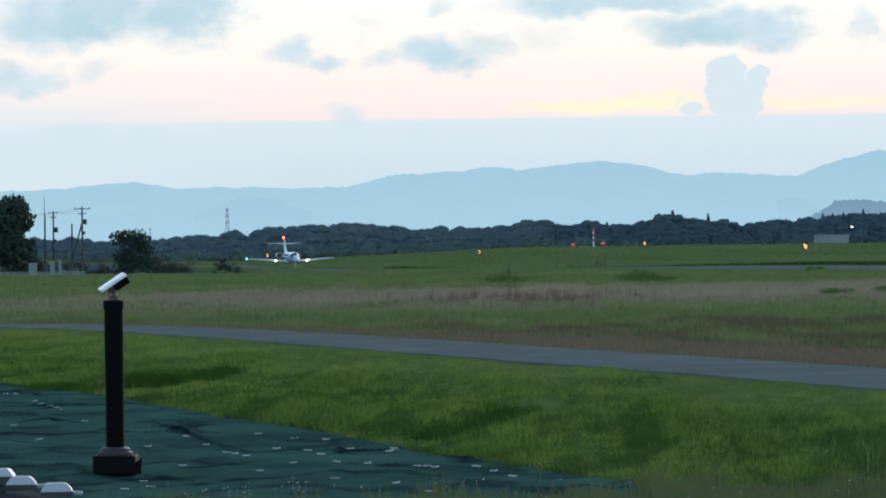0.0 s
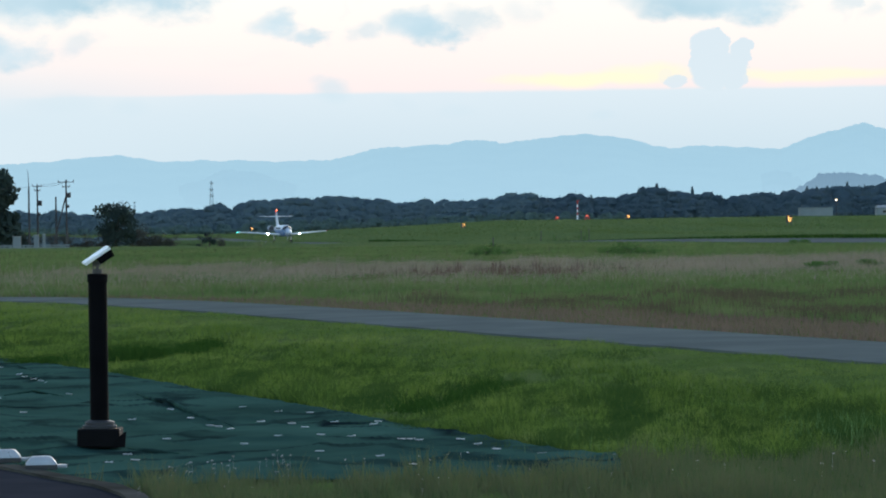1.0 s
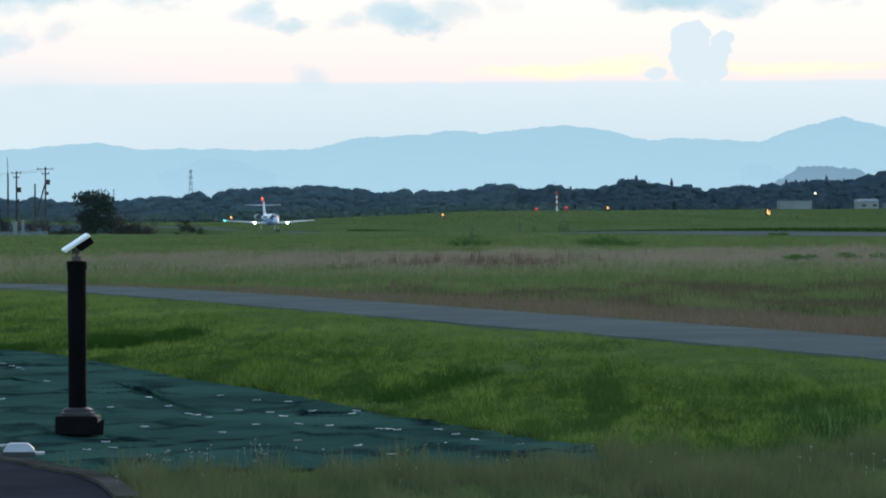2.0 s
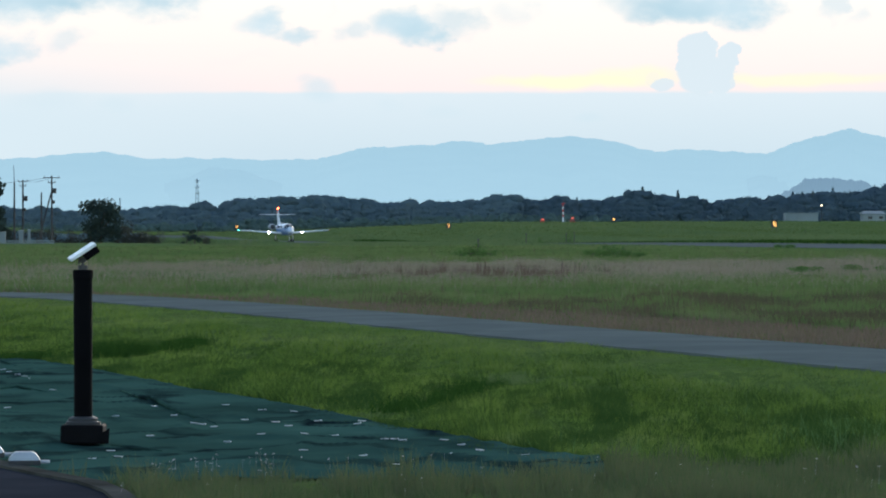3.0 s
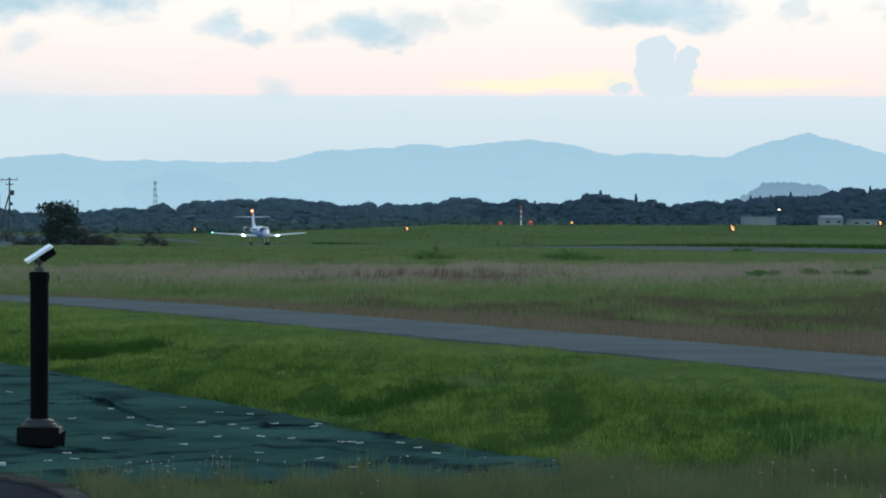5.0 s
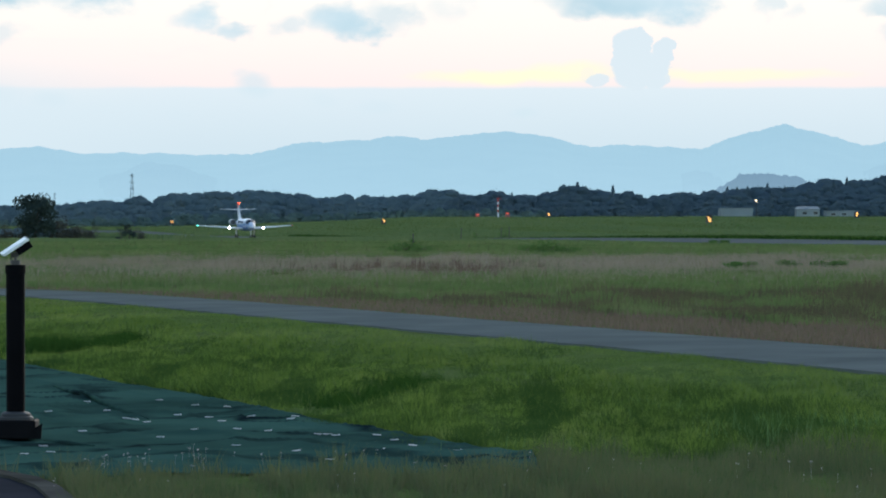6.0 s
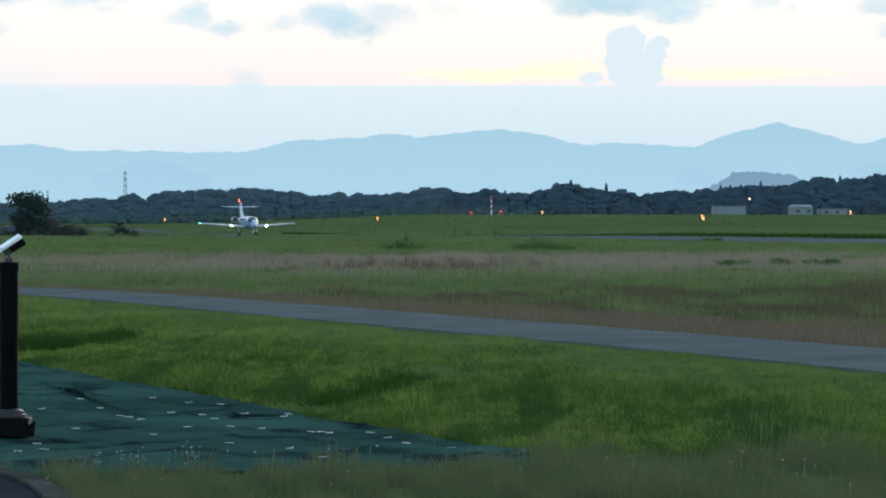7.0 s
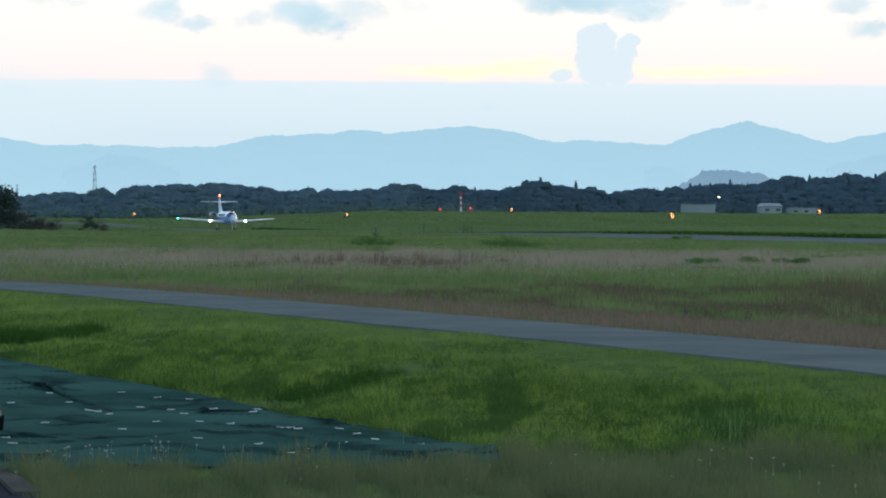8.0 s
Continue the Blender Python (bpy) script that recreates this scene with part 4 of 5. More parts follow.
def cable(a, b, sag):
    bm = bmesh.new()
    pts = [Vector(a).lerp(Vector(b), k / 8) - Vector((0, 0, sag * 4 * (k / 8) * (1 - k / 8))) for k in range(9)]
    for p, q in zip(pts, pts[1:]):
        add_rod(bm, p, q, 0.02, n=4)
    tagged(part("cable", bm, M_dark_metal), "thin dark cable between utility poles", "cable")


cable(at(94, 376, 650), at(144, 369, 640), 0.4)
cable(at(144, 369, 640), at(-200, 362, 600), 1.5)


def pylon(px, top_py, d):
    p = at(px, top_py, d)
    z0 = gz(p.x, d) - 0.2
    h, w = p.z - z0, (p.z - z0) * 0.06
    ob = empty("lattice_pylon", pose(p.x, d, z0), "grey steel lattice pylon rising above the trees", "pylon")
    bm = bmesh.new()
    n = 9
    for k in range(n):
        a, b = k / n, (k + 1) / n
        wa, wb = w * (1 - 0.85 * a), w * (1 - 0.85 * b)
        for sx, sy in ((-1, -1), (1, -1), (1, 1), (-1, 1)):
            add_rod(bm, (sx * wa, sy * wa, a * h), (sx * wb, sy * wb, b * h), 0.12, n=4)
            nx, ny = -sy, sx
            add_rod(bm, (sx * wa, sy * wa, a * h), (nx * wb, ny * wb, b * h), 0.06, n=4)
    part("lattice", bm, M_pylon, ob)
    for k in (0.72, 0.84, 0.96):
        bm = bmesh.new()
        add_rod(bm, (-w * 0.8, 0, h * k), (w * 0.8, 0, h * k), 0.12, 0.12, 5)
        part("crossarm", bm, M_pylon, ob)
    return ob


M_pylon = plain("far_steel", (0.3, 0.36, 0.4), 0.8, var=0.1)
pylon(402, 368, 1600)
pylon(266, 404, 2400)


# ---- buildings, fence, airfield signs ----
M_block_wall = plain("weathered_block_wall", (0.20, 0.235, 0.25), 0.9, var=0.2, scale=0.5)
M_pane = plain("dark_pane", (0.03, 0.035, 0.04), 0.2, var=0.1, bump=0)


def shed(px0, px1, top_py, d, deep, windows, label, roof_rise=0.0):
    a, b = at(px0, top_py, d), at(px1, top_py, d)
    g = min(gz(a.x, d), gz(b.x, d)) - 0.2
    w, h = b.x - a.x, a.z - g
    ob = empty("airfield_building", pose((a.x + b.x) / 2, d + deep / 2, g), label, "building")
    bm = bmesh.new()
    add_box(bm, (0, 0, h / 2), (w, deep, h), 0.03)
    part("wall", bm, M_block_wall, ob)
    bm = bmesh.new()
    if roof_rise:
        loft(bm, [[(-w * 0.53, -deep * 0.55, h), (w * 0.53, -deep * 0.55, h), (w * 0.53, deep * 0.55, h), (-w * 0.53, deep * 0.55, h)],
                  [(-w * 0.44, -0.1, h + roof_rise), (w * 0.44, -0.1, h + roof_rise), (w * 0.44, 0.1, h + roof_rise), (-w * 0.44, 0.1, h + roof_rise)]])
    else:
        add_box(bm, (0, 0, h + 0.1), (w * 1.03, deep * 1.05, 0.2), 0.03)
    part("roof", bm, M_block_wall, ob)
    for k in range(windows):
        x = -w / 2 + (k + 0.7) * 3.0
        if x > w / 2 - 0.8:
            break
        bm = bmesh.new()
        add_box(bm, (x, -deep / 2 - 0.02, h * 0.55), (1.1, 0.08, h * 0.28), 0.01)
        part("window", bm, M_pane, ob, "small dark window")
    return ob


shed(1445, 1502, 417, 1120, 7, 0, "pale concrete airfield building with flat roof")
shed(1581, 1621, 416, 1120, 6, 2, "small pale airfield hut with pitched roof", 0.8)
shed(1632, 1684, 419, 1125, 5, 2, "long low pale airfield shed")


def fence_left():
    ob = empty("fence", pose(0, 0, 0), "low pale guard fence along the field edge", "fence")
    a, b = at(-260, 470, 632), at(150, 470, 632)
    n = 36
    post_me = None
    for i in range(n + 1):
        x = a.x + (b.x - a.x) * i / n
        if post_me is None:
            bm = bmesh.new()
            add_box(bm, (0, 0, 0.45), (0.12, 0.1, 0.9), 0.01)
            o = part("fence_post", bm, M_block_wall, ob)
            post_me = o.data
        else:
            o = new("fence_post", post_me)
            o.parent = ob
        o.location = (x, 632, gz(x, 632))
    for z in (0.4, 0.75):
        bm = bmesh.new()
        add_box(bm, ((a.x + b.x) / 2, 631.9, gz(a.x, 632) + z), (b.x - a.x, 0.06, 0.2), 0.01)
        part("rail", bm, M_block_wall, ob)
    return ob


fence_left()


def cabinet(px, top_py, d, w, label):
    p = at(px, top_py, d)
    g = gz(p.x, d)
    ob = empty("equipment_cabinet", pose(p.x, d, g), label, "cabinet")
    bm = bmesh.new()
    add_box(bm, (0, 0, (p.z - g) / 2), (w, w * 0.7, p.z - g), 0.03)
    part("body", bm, M_block_wall, ob)
    bm = bmesh.new()
    add_box(bm, (0, 0, p.z - g + 0.04), (w * 1.15, w * 0.85, 0.08), 0.02)
    part("lid", bm, M_concrete, ob)


for px, py, d, w in ((92, 464, 636, 0.7), (106, 462, 636, 0.45), (58, 467, 634, 1.2), (1050, 437, 1040, 1.6), (1084, 438, 1040, 2.4), (1093, 439, 1040, 1.2)):
    cabinet(px, py, d, w, "pale steel equipment cabinet standing in grass")

M_sign_glow = glow("sign_glow", (1.0, 0.50, 0.12), 1.3)
M_lamp_warm = glow("warm_lamp", (1.0, 0.8, 0.5), 2.0)
M_red_glow = glow("red_lamp", (1.0, 0.16, 0.1), 0.45)


def lit_sign(px, foot_py, d, w, h, kind_):
    p = at(px, foot_py, d)
    g = gz(p.x, d)
    ob = empty("runway_sign", pose(p.x, d, g), "black illuminated runway sign with glowing yellow bars", "sign", "lit runway signs")
    for k in (-0.35, 0.35):
        bm = bmesh.new()
        add_rod(bm, (k * w, 0, -0.1), (k * w, 0, max(0.3, p.z - g) + 0.05), 0.05, n=8)
        part("leg", bm, M_dark_metal, ob)
    z0 = max(0.3, p.z - g)
    bm = bmesh.new()
    add_box(bm, (0, 0, z0 + h / 2), (w, 0.3, h), 0.03)
    box = part("sign_box", bm, M_dark_metal, ob)
    bars = {"corner": ((-0.1, 0.55, 0.22, 0.75), (0.12, 0.22, 0.55, 0.2), (0.25, 0.5, 0.16, 0.4)),
            "hook": ((0.0, 0.8, 0.55, 0.2), (0.22, 0.6, 0.22, 0.4), (0.02, 0.35, 0.3, 0.22))}[kind_]
    for x, z, bw, bh in bars:
        bm = bmesh.new()
        add_box(bm, (x * w, -0.17, z0 + z * h), (bw * w * 0.65, 0.05, bh * h * 0.65), 0.01)
        part("glowing_bar", bm, M_sign_glow, box, "glowing yellow bar")
    return ob


lit_sign(1425, 442, 850, 1.3, 1.6, "corner")
lit_sign(1140, 443, 980, 1.1, 1.1, "hook")
lit_sign(848, 451, 880, 1.0, 1.0, "hook")
lit_sign(473, 457, 900, 0.9, 0.9, "hook")
lit_sign(1687, 430, 960, 1.2, 1.4, "hook")


def lamp_mast(px, top_py, d):
    p = at(px, top_py, d)
    g = gz(p.x, d)
    ob = empty("light_mast", pose(p.x, d, g), "slim mast carrying one warm lamp", "lamp")
    bm = bmesh.new()
    add_rod(bm, (0, 0, 0), (0, 0, p.z - g), 0.1, 0.06)
    part("pole", bm, M_dark_metal, ob)
    bm = bmesh.new()
    bmesh.ops.create_icosphere(bm, subdivisions=2, radius=0.24, matrix=Matrix.Translation((0, -0.1, p.z - g)) @ Matrix.Diagonal((1.2, 0.6, 0.8, 1)))
    part("lamp_head", bm, M_lamp_warm, ob, "warm glowing lamp head")


lamp_mast(1508, 402, 1100)
lamp_mast(783, 452, 1000)


def striped_mast():
    d = 1040
    p = at(1050, 405, d)
    g = gz(p.x, d)
    h = p.z - g
    ob = empty("striped_mast", pose(p.x, d, g), "red and white banded airfield mast", "mast")
    for i in range(7):
        bm = bmesh.new()
        add_rod(bm, (0, 0, h * i / 7), (0, 0, h * (i + 1) / 7 - 0.02), 0.17, n=10)
        part("band", bm, M_red if i % 2 == 0 and i != 0 else M_white, ob, "red band" if i % 2 == 0 and i != 0 else "white band")
    bm = bmesh.new()
    add_box(bm, (0, 0, h + 0.15), (0.9, 0.2, 0.25), 0.03)
    part("head", bm, M_red, ob)


striped_mast()


def marker(px, top_py, d):
    p = at(px, top_py, d)
    g = gz(p.x, d)
    h = p.z - g
    ob = empty("approach_marker", pose(p.x, d, g), "orange-red lattice marker with a red lamp", "marker", "red markers")
    bm = bmesh.new()
    for sx in (-1, 1):
        add_rod(bm, (sx * 0.55, 0, 0), (sx * 0.25, 0, h), 0.08, n=6)
        add_rod(bm, (sx * 0.55, 0, 0), (-sx * 0.4, 0, h * 0.5), 0.05, n=6)
    part("frame", bm, M_red, ob)
    bm = bmesh.new()
    add_box(bm, (0, 0, h - 0.3), (0.5, 0.2, 0.35), 0.05)
    part("lamp_panel", bm, M_red_glow, ob, "glowing red lamp panel")


marker(1014, 431, 1030)
marker(1067, 428, 1030)


# ---- pegs on the cloth ----
PEGS = [(100, 720), (88, 714), (72, 711), (62, 706), (28, 693), (10, 692), (110, 722), (262, 788), (323, 824), (254, 853), (267, 863), (221, 867), (400, 796), (415, 800), (436, 804), (365, 786),
        (457, 765), (521, 777), (577, 777), (490, 790), (568, 806), (650, 819), (594, 847), (690, 802), (739, 824), (756, 824), (698, 797), (770, 829), (843, 827), (874, 834), (907, 842), (987, 853),
        (520, 822), (620, 797), (596, 817), (460, 832), (800, 845), (700, 855), (545, 800), (330, 770), (150, 741), (24, 752), (70, 777), (850, 850), (760, 868)]


M_peg = plain("peg_plastic", (0.5, 0.51, 0.52), 0.6, var=0.3, scale=12, bump=0.1)


def peg(m, bent):
    bm = bmesh.new()
    add_box(bm, (0, 0, 0.003), (0.066, 0.02, 0.006), 0.002)
    if bent:
        add_box(bm, (0.026, 0, 0.006), (0.01, 0.02, 0.01), 0.002)
    ob = part("sheet_peg", bm, M_peg)
    ob.matrix_world = m
    return tagged(ob, "small white plastic peg holding the green sheet", "peg", "white pegs on the sheet")


kinds = []
for i, (px, py) in enumerate(PEGS):
    p = on_ground(px, py + 10)
    m = pose(p.x, p.y, gz(p.x, p.y) + cloth_z(p.x, p.y) + 0.002, random.uniform(-4, 4), random.uniform(-5, 5), random.uniform(-40, 40))
    if i < 2:
        kinds.append(peg(m, i == 1))
    else:
        copy_thing(kinds[i % 2], m)


# ---- grass: blades as stuff, zone by zone ----
def blades(name, x, y, h, w, mat, label, lean=0.35, sink=0.02, seed=1):
    """One mesh of upright tapering blades at the places given."""
    rng = np.random.default_rng(seed)
    n = len(x)
    z = ground_z(x, y) - sink
    a, b, k = rng.uniform(-1.0, 1.0, n), rng.uniform(0, 2 * math.pi, n), rng.uniform(0, lean, n)
    ux, uy = np.cos(a) * w / 2, np.sin(a) * w / 2
    tx, ty = x + np.cos(b) * k * h, y + np.sin(b) * k * h
    co = np.empty((n, 3, 3))
    co[:, 0] = np.stack([x - ux * 1.2, y - uy * 1.2, z], -1)
    co[:, 1] = np.stack([x + ux * 1.2, y + uy * 1.2, z], -1)
    co[:, 2] = np.stack([tx, ty, z + h], -1)
    me = bpy.data.meshes.new(name)
    me.vertices.add(3 * n)
    me.vertices.foreach_set("co", co.ravel())
    me.loops.add(3 * n)
    me.loops.foreach_set("vertex_index", np.arange(3 * n, dtype=np.int32))
    me.polygons.add(n)
    me.polygons.foreach_set("loop_start", np.arange(0, 3 * n, 3, dtype=np.int32))
    me.update(calc_edges=True)
    me.materials.append(mat)
    return tagged(new(name, me), label, "grass", kind="stuff")


def spread(n, y0, y1, seed, power=1.0):
    """Places over the stretch of land that lies ahead, thicker near by."""
    rng = np.random.default_rng(seed)
    t = rng.random(n)
    y = 1 / (1 / y0 + (1 / y1 - 1 / y0) * t ** power)
    x = y * rng.uniform(-0.135, 0.165, n)
    return x, y, rng


def lumpy(x, y, sx, sy, seed):
    """Smooth random field over the land, about 0 to 1."""
    rng = np.random.default_rng(seed)
    out = np.zeros_like(x)
    for k in range(7):
        a = rng.uniform(0, 6.28)
        q = rng.uniform(0.5, 1.8)
        out += np.sin(x / sx * q * math.cos(a) * 2 + y / sy * q * math.sin(a) * 2 + rng.uniform(0, 6.28))
    return 0.5 + out / 6


def zones():
    # rough grass by the viewer
    x, y, rng = spread(150000, 21.5, 30.5, 31)
    keep = (y < np.where(x < 1.3, np.minimum(cloth_near(x), 28.9), 28.4 + 0.9 * lumpy(x, y, 0.4, 2, 5))) & (x > np.interp(y, (23.5, 25.0, 25.9, 27.0, 28.5), (-1.55, -1.75, -1.98, -2.45, -2.95)) + 0.12 * lumpy(x, y, 0.3, 0.6, 44))
    x, y = x[keep], y[keep]
    n = len(x)
    h = (0.03 + 0.16 * rng.random(n) ** 3) * np.clip(0.2 + 0.8 * lumpy(x, y, 0.5, 1.6, 6) + 0.7 * lumpy(x, y, 0.15, 0.4, 64), 0.3, 2.0)
    blades("front_grass", x, y, h, 0.004 + 0.005 * rng.random(n), M_front, "rough greyish green grass close to the viewer", 0.8, seed=2)
    # lush bank between cloth and road
    x, y, rng = spread(1000000, 27.6, 125, 32, 0.8)
    ry = road_y(x)
    far = np.where(x < 1.25, cloth_far(x), 28.2) + 0.05
    keep = (y > far) & (y < ry) & (ROAD_N(x, y) > 1.55)
    x, y = x[keep], y[keep]
    n = len(x)
    l = lumpy(x, y, 0.9, 5.0, 7)
    near_road = np.clip((ROAD_N(x, y) - 1.5) / 2.5, 0.6, 1)
    tuft = lumpy(x, y, 0.22, 0.7, 61) * 0.6 + lumpy(x, y, 0.5, 1.8, 62) * 0.4
    h = (0.06 + 0.06 * rng.random(n)) * np.clip(0.5 + 0.6 * l, 0.5, 1.2) * np.clip(0.55 + 0.8 * tuft, 0.55, 1.5) * near_road
    h = np.where(rng.random(n) < 0.02, h * 1.7, h)
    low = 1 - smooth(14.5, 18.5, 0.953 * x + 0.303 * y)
    # blades in the hollows take the darker colour, as painted shade
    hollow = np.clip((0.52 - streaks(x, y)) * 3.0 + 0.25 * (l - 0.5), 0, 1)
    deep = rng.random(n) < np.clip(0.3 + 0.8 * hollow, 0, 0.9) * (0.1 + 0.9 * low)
    h = h * np.where(deep, 1.15, 1.0)
    dry = (rng.random(n) < 0.5 * (1 - near_road) + 0.04 + 0.22 * (1 - low)) & ~deep
    bare = gully_near(x, y, 0.55) > rng.random(n) * 0.8
    deep, dry = deep & ~bare, dry & ~bare
    lush = ~(dry | deep | bare)
    w = 0.005 + 0.00014 * (y - 29) + 0.003 * rng.random(n)
    blades("shaded_bank_grass", x[deep], y[deep], h[deep], w[deep], M_deep, "bank grass coloured darker for shade in the hollows", 0.9, seed=21)
    blades("bank_grass", x[lush], y[lush], h[lush], w[lush], M_bank, "lush bright green grass on the bank", 1.1, seed=3)
    blades("dry_bank_grass", x[dry], y[dry], h[dry] * 1.1, w[dry], M_field, "drier olive grass mixed into the bank", 1.1, seed=4)
    # tufts coloured darker along the hollows, standing in for their shade
    rng = np.random.default_rng(33)
    xs, ys, hs, blacks = [], [], [], []
    for line, spread_m, cnt, hh in ((((222, 684), (300, 672), (360, 657), (414, 642)), 0.10, 10500, 0.14), (((742, 778), (800, 765), (850, 745), (900, 722), (945, 700)), 0.13, 5500, 0.10),
                                    (((1050, 684), (1090, 674), (1130, 668)), 0.3, 2000, 0.07), (((60, 690), (100, 692), (165, 688)), 0.22, 3000, 0.12), (((1120, 775), (1200, 750), (1300, 735)), 0.3, 2500, 0.07),
                                    (((1260, 822), (1330, 800), (1420, 780)), 0.25, 3000, 0.07), (((1480, 812), (1540, 800), (1620, 790), (1720, 785)), 0.35, 4500, 0.09), (((600, 705), (650, 692), (690, 684)), 0.25, 900, 0.06),
                                    (((640, 800), (760, 812), (860, 832), (1000, 858), (1180, 868)), 0.08, 4000, 0.06)):
        pts = [on_ground(*p) for p in line]
        for _ in range(cnt):
            k = rng.integers(0, len(pts) - 1)
            p = pts[k].lerp(pts[k + 1], rng.random())
            xs.append(p.x + rng.normal() * spread_m)
            ys.append(p.y + rng.normal() * spread_m * 2.5)
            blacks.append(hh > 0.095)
            hs.append(hh * rng.uniform(0.3, 1.35) * (0.6 + 0.6 * abs(math.sin(p.x * 9 + p.y * 3.3))))
    xs, ys, hs, blacks = np.array(xs), np.array(ys), np.array(hs), np.array(blacks)
    blades("hollow_tufts", xs[~blacks], ys[~blacks], hs[~blacks], np.full((~blacks).sum(), 0.007), M_deep, "grass tufts coloured darker for shade along shallow hollows", 0.8, seed=5)
    blades("dark_tufts", xs[blacks], ys[blacks], hs[blacks], np.full(blacks.sum(), 0.008), M_dark, "tall grass tufts coloured dark for shade along deep hollows", 0.7, seed=25)
    # pale reedy clump
    xs, ys = [], []
    for px, py, cnt, sp in ((1500, 820, 60, 0.3), (1620, 805, 120, 0.5), (1720, 795, 110, 0.45), (1330, 770, 25, 0.2), (1110, 850, 30, 0.3)):
        p = on_ground(px, py)
        xs.extend(p.x + rng.normal(size=cnt) * sp)
        ys.extend(p.y + rng.normal(size=cnt) * sp * 2)
    n = len(xs)
    blades("reeds", np.array(xs), np.array(ys), 0.08 + 0.17 * rng.random(n), np.full(n, 0.006), M_reed, "pale green reed-like leaves in the bank grass", 0.9, seed=6)
    # verge beyond the road: trodden rusty strip
    x, y, rng = spread(160000, 45, 135, 34)
    dist = -ROAD_N(x, y)
    width = 1.2 + 3.2 * np.clip((x / y + 0.06) / 0.1, 0, 1) * (0.6 + 0.8 * lumpy(x, y, 2, 8, 8))
    keep = (dist > 1.55) & (dist < 1.55 + width) & (y > road_y(x))
    x, y = x[keep], y[keep]
    n = len(x)
    blades("verge_grass", x, y, 0.05 + 0.12 * rng.random(n) ** 1.5, 0.012 + 0.012 * rng.random(n), M_verge, "low rusty brown grass on the road verge", 0.8, seed=7)
    # the field
    x, y, rng = spread(900000, 48, 430, 35, 0.8)
    dist = -ROAD_N(x, y)
    l = lumpy(x, y, 2.5, 14, 9)
    keep = (dist > 2.6 + 2.4 * np.clip((x / y + 0.06) / 0.1, 0, 1)) & (y > road_y(x)) & ~near_runway(x, y)
    x, y, l = x[keep], y[keep], l[keep]
    n = len(x)
    clump = lumpy(x, y, 0.9, 6.0, 71)
    rust = (rng.random(n) < 0.28 * np.clip((clump - 0.5) * 5, 0, 1) * (x / y > -0.015) * (y < 96)) | (rng.random(n) < np.clip(0.75 * np.clip((x / y + 0.02) / 0.06, 0, 1) * (y < 100) * (0.05 + 0.5 * clump * l * 1.6), 0, 0.42) * smooth(0, 1, 1 - (y - 60) / 60)) | (rng.random(n) < 0.025)
    band = np.exp(-((y - 172) / 26) ** 2) * smooth(-0.10, -0.02, x / y) + 0.3 * np.exp(-((y - 150) / 30) ** 2)
    straw = (rng.random(n) < 0.85 * np.clip(band * (0.6 + l), 0, 1)) & ~rust
    green = ~(rust | straw)
    tuft = lumpy(x, y, 0.8, 4.0, 63)
    h = (0.09 + 0.12 * rng.random(n) ** 1.5) * np.clip(0.5 + 0.8 * l, 0.5, 1.4) * np.clip(0.5 + 0.9 * tuft, 0.5, 1.6)
    w = 0.007 + y * 0.00008 * (0.6 + rng.random(n))
    blades("field_grass", x[green], y[green], h[green], w[green], M_field, "knee-high olive green field grass", 1.3, seed=8)
    blades("seeding_grass", x[straw], y[straw], h[straw] * 1.5, w[straw] * 0.7, M_straw, "pale pinkish seeding grass swaying over the field", 1.0, seed=9)
    blades("rusty_stalks", x[rust], y[rust], h[rust] * 1.6, w[rust] * 0.9, M_rust, "tall rusty brown weed stalks beyond the road", 0.3, seed=10)
    # rusty heads in front of the pale band
    rng = np.random.default_rng(36)
    n = 1500
    px = 925 + rng.normal(size=n) * 130 + 30 * np.sin(np.arange(n))
    yy = 146 + rng.normal(size=n) * 9
    blades("sorrel_heads", (px - 784) / LENS * yy, yy, 0.22 + 0.5 * rng.random(n) ** 2 * (0.5 + 0.5 * np.sin(px * 0.13) * np.sin(px * 0.047)), np.full(n, 0.02), M_sorrel, "rust-red sorrel seed heads standing above the grass", 0.2, seed=11)
    # far field
    x, y, rng = spread(230000, 400, 1180, 37, 0.9)
    keep = ~near_runway(x, y)
    x, y = x[keep], y[keep]
    n = len(x)
    l = lumpy(x, y, 14, 60, 10)
    blades("far_field_grass", x, y, (0.12 + 0.2 * rng.random(n)) * np.clip(0.3 + l, 0.3, 1.4), 0.06 + y * 0.0002, M_far, "mown green grass of the far airfield", 0.5, seed=12)
    # taller green edge on the near side, heights stepped to fit the camera's view
    s = np.where(rng.random(16000) < 0.7, rng.uniform(-330, 190, 16000), rng.uniform(190, 480, 16000))
    off = -14.2 - rng.random(16000) * 4
    x, y = RUN0.x + RUN_DIR.x * s - RUN_DIR.y * off, RUN0.y + RUN_DIR.y * s + RUN_DIR.x * off
    blades("near_runway_grass", x, y, (0.3 + 0.5 * rng.random(16000)) * np.where(s > 200, 0.3, np.where(s > 140, 0.6, np.where(s > 112, 1.2, 1.7))) * (0.6 + 0.6 * lumpy(x, y, 8, 30, 15)), np.full(16000, 0.15), M_far, "tall green grass along the near runway edge", 0.3, seed=14)
    # unmown dark edge along the far side of the runway
    s = rng.uniform(10, 470, 16000)
    off = 14.5 + rng.random(16000) * 2.5
    x, y = RUN0.x + RUN_DIR.x * s - RUN_DIR.y * off, RUN0.y + RUN_DIR.y * s + RUN_DIR.x * off
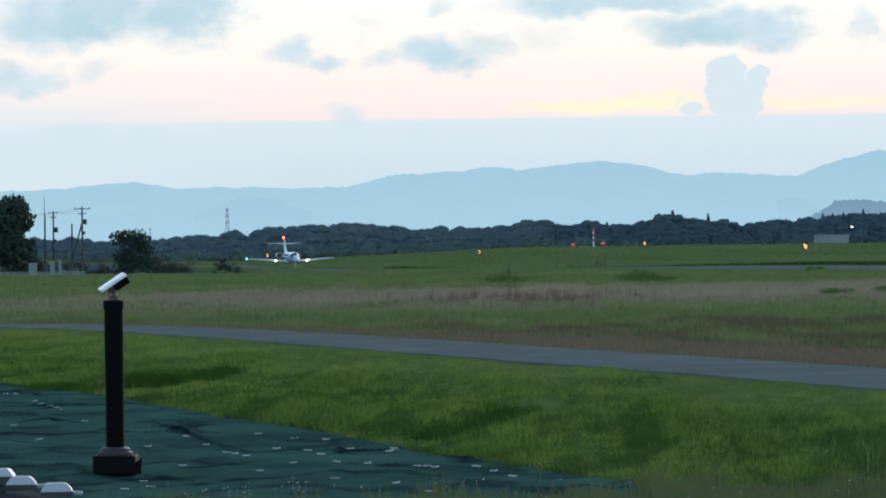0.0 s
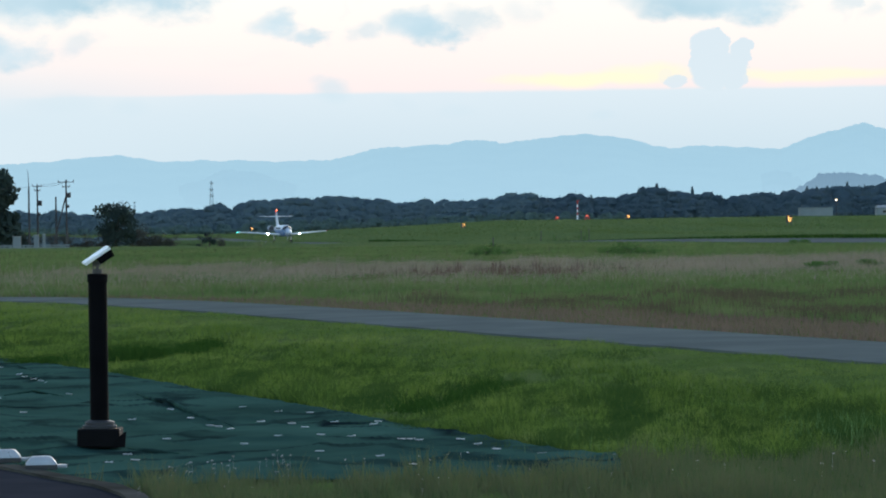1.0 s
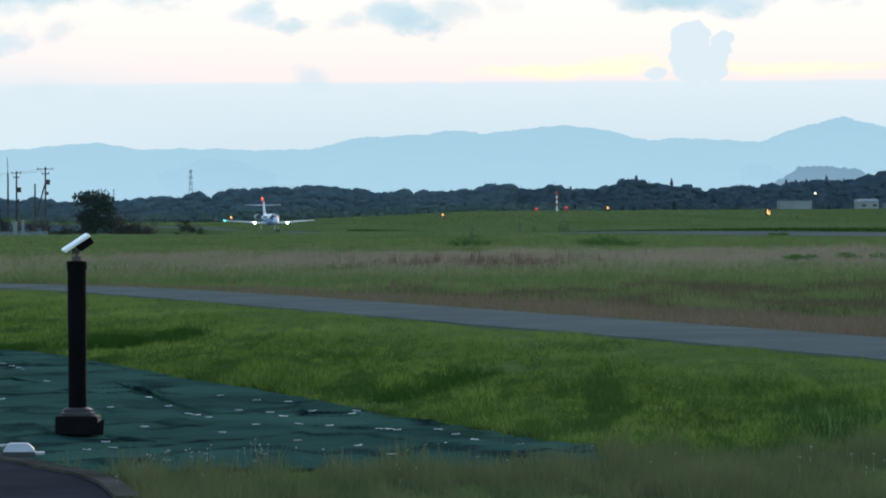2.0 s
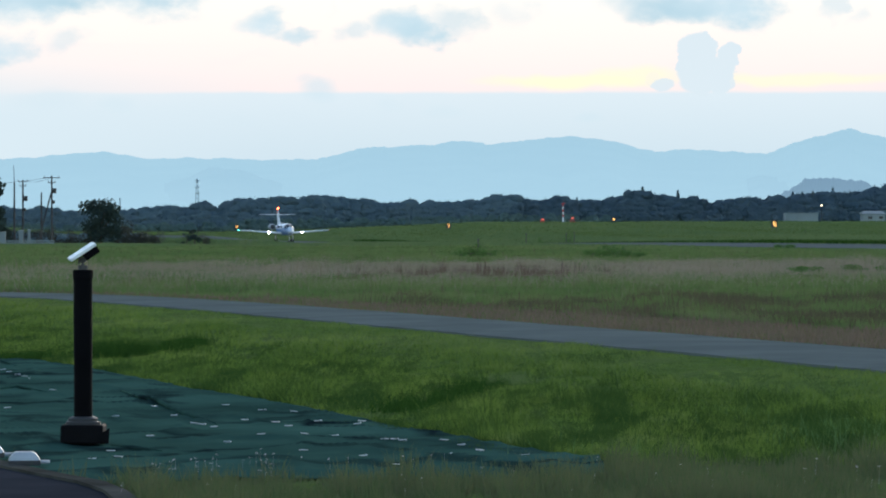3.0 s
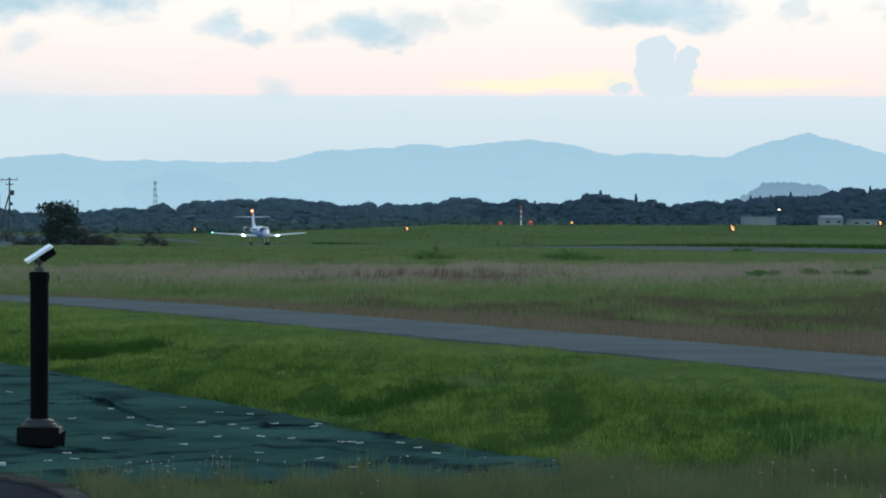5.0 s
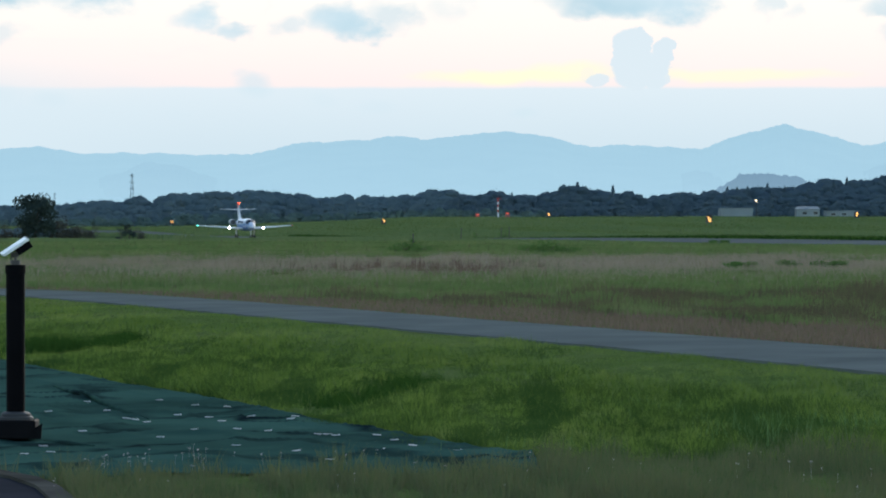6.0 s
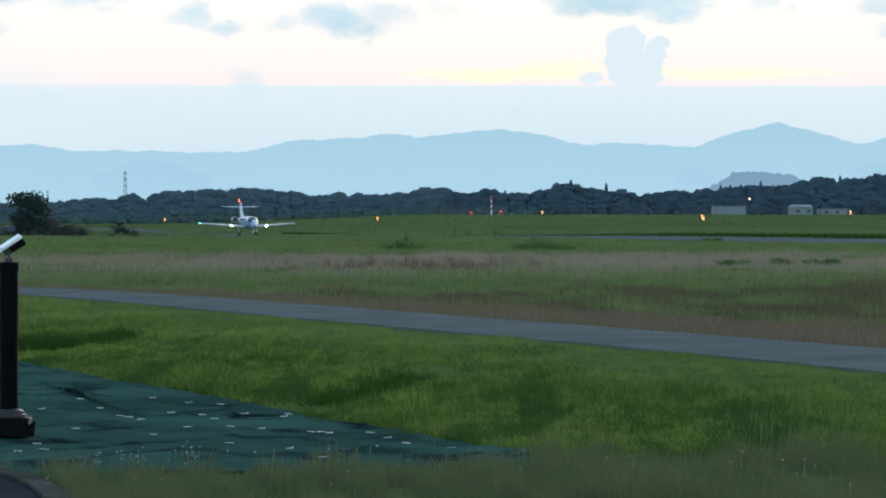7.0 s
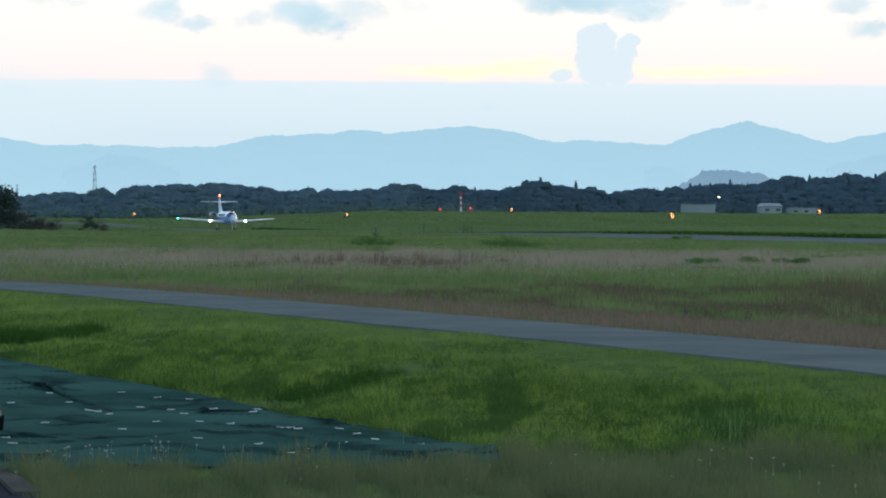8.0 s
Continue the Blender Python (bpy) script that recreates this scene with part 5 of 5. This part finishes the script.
    blades("runway_edge_grass", x, y, 0.28 + 0.3 * rng.random(16000), np.full(16000, 0.18), M_dark, "tall dark grass along the runway edge", 0.3, seed=13)


def ROAD_N(x, y):
    """Signed distance from the road's centre line, positive on the viewer's side."""
    o = np.argsort(ROAD_X)
    xs, ys = ROAD_X[o], ROAD_Y[o]
    slope = np.gradient(ys, xs)
    return (np.interp(x, xs, ys) - y) / np.sqrt(1 + np.interp(x, xs, slope) ** 2)


def near_runway(x, y):
    return np.abs((x - RUN0.x) * -RUN_DIR.y + (y - RUN0.y) * RUN_DIR.x) < 13.6


M_sorrel = leaf_mat("sorrel", [(0.075, 0.055, 0.042), (0.105, 0.075, 0.06), (0.14, 0.10, 0.08)], patch=0.1, island=0.7)
M_front = leaf_mat("front_grass", [(0.055, 0.09, 0.035), (0.08, 0.11, 0.048), (0.105, 0.11, 0.06), (0.10, 0.145, 0.05)], patch=0.8, island=0.45)
M_verge = leaf_mat("verge_grass", [(0.10, 0.10, 0.05), (0.13, 0.10, 0.075), (0.17, 0.125, 0.10), (0.09, 0.11, 0.045)], patch=0.3, island=0.6)
M_reed = leaf_mat("reed_leaves", [(0.08, 0.15, 0.05), (0.13, 0.21, 0.08)], patch=1.0, island=0.7)
M_far = leaf_mat("far_grass", [(0.08, 0.125, 0.058), (0.10, 0.145, 0.065), (0.135, 0.16, 0.08)], patch=0.015, island=0.3)
zones()


# ---- small white flowers by the viewer ----
def flowers():
    rng = np.random.default_rng(40)
    verts, faces = [], []
    for _ in range(85):
        x, y = rng.uniform(-1.9, 3.4), rng.uniform(24.0, 28.6)
        if rng.random() < 0.35:
            x, y = rng.uniform(-1.75, -0.9), rng.uniform(26.6, 28.0)
        h, r = rng.uniform(0.04, 0.12), rng.uniform(0.003, 0.0065)
        for k in range(3):
            b = len(verts)
            c = Vector((x + rng.normal() * r, y + rng.normal() * r, gz(x, y) + h + rng.normal() * r * 0.6))
            t1 = Vector(rng.normal(size=3)).normalized() * r
            t2 = t1.orthogonal().normalized() * r
            verts.extend((c - t1, c + t2, c + t1, c - t2))
            faces.append((b, b + 1, b + 2, b + 3))
        b = len(verts)
        verts.extend(((x - 0.0015, y, gz(x, y)), (x + 0.0015, y, gz(x, y)), (x, y, gz(x, y) + h)))
        faces.append((b, b + 1, b + 2))
    tagged(mesh_object("flower_heads", verts, faces, M_flower), "scattered small pale flower heads in front grass", "flowers", kind="stuff")


M_flower = plain("flower_petals", (0.38, 0.33, 0.32), 0.8, var=0.2, scale=20, bump=0)
flowers()


def motions():
    """The jet rolls steadily along the runway towards the camera; its beacon turns."""
    rows = []
    for t in np.arange(0, 8.01, 0.5):
        x, y = -26.98 + 1.70 * t, 720 - 8.5 * t
        rows.append((float(t), pose(x, y, gz(x, y) + 0.16, 0, 0, -90 + 10.72)))
    walk(plane, rows)
    spin = []
    t = 0.0
    while t < 8.001:
        spin.append((t, pose(-7.55, 0, 5.76, 0, 0, 360 * (t - 0.1) / 0.711)))
        t += 0.1
    walk(beacon, spin)


motions()
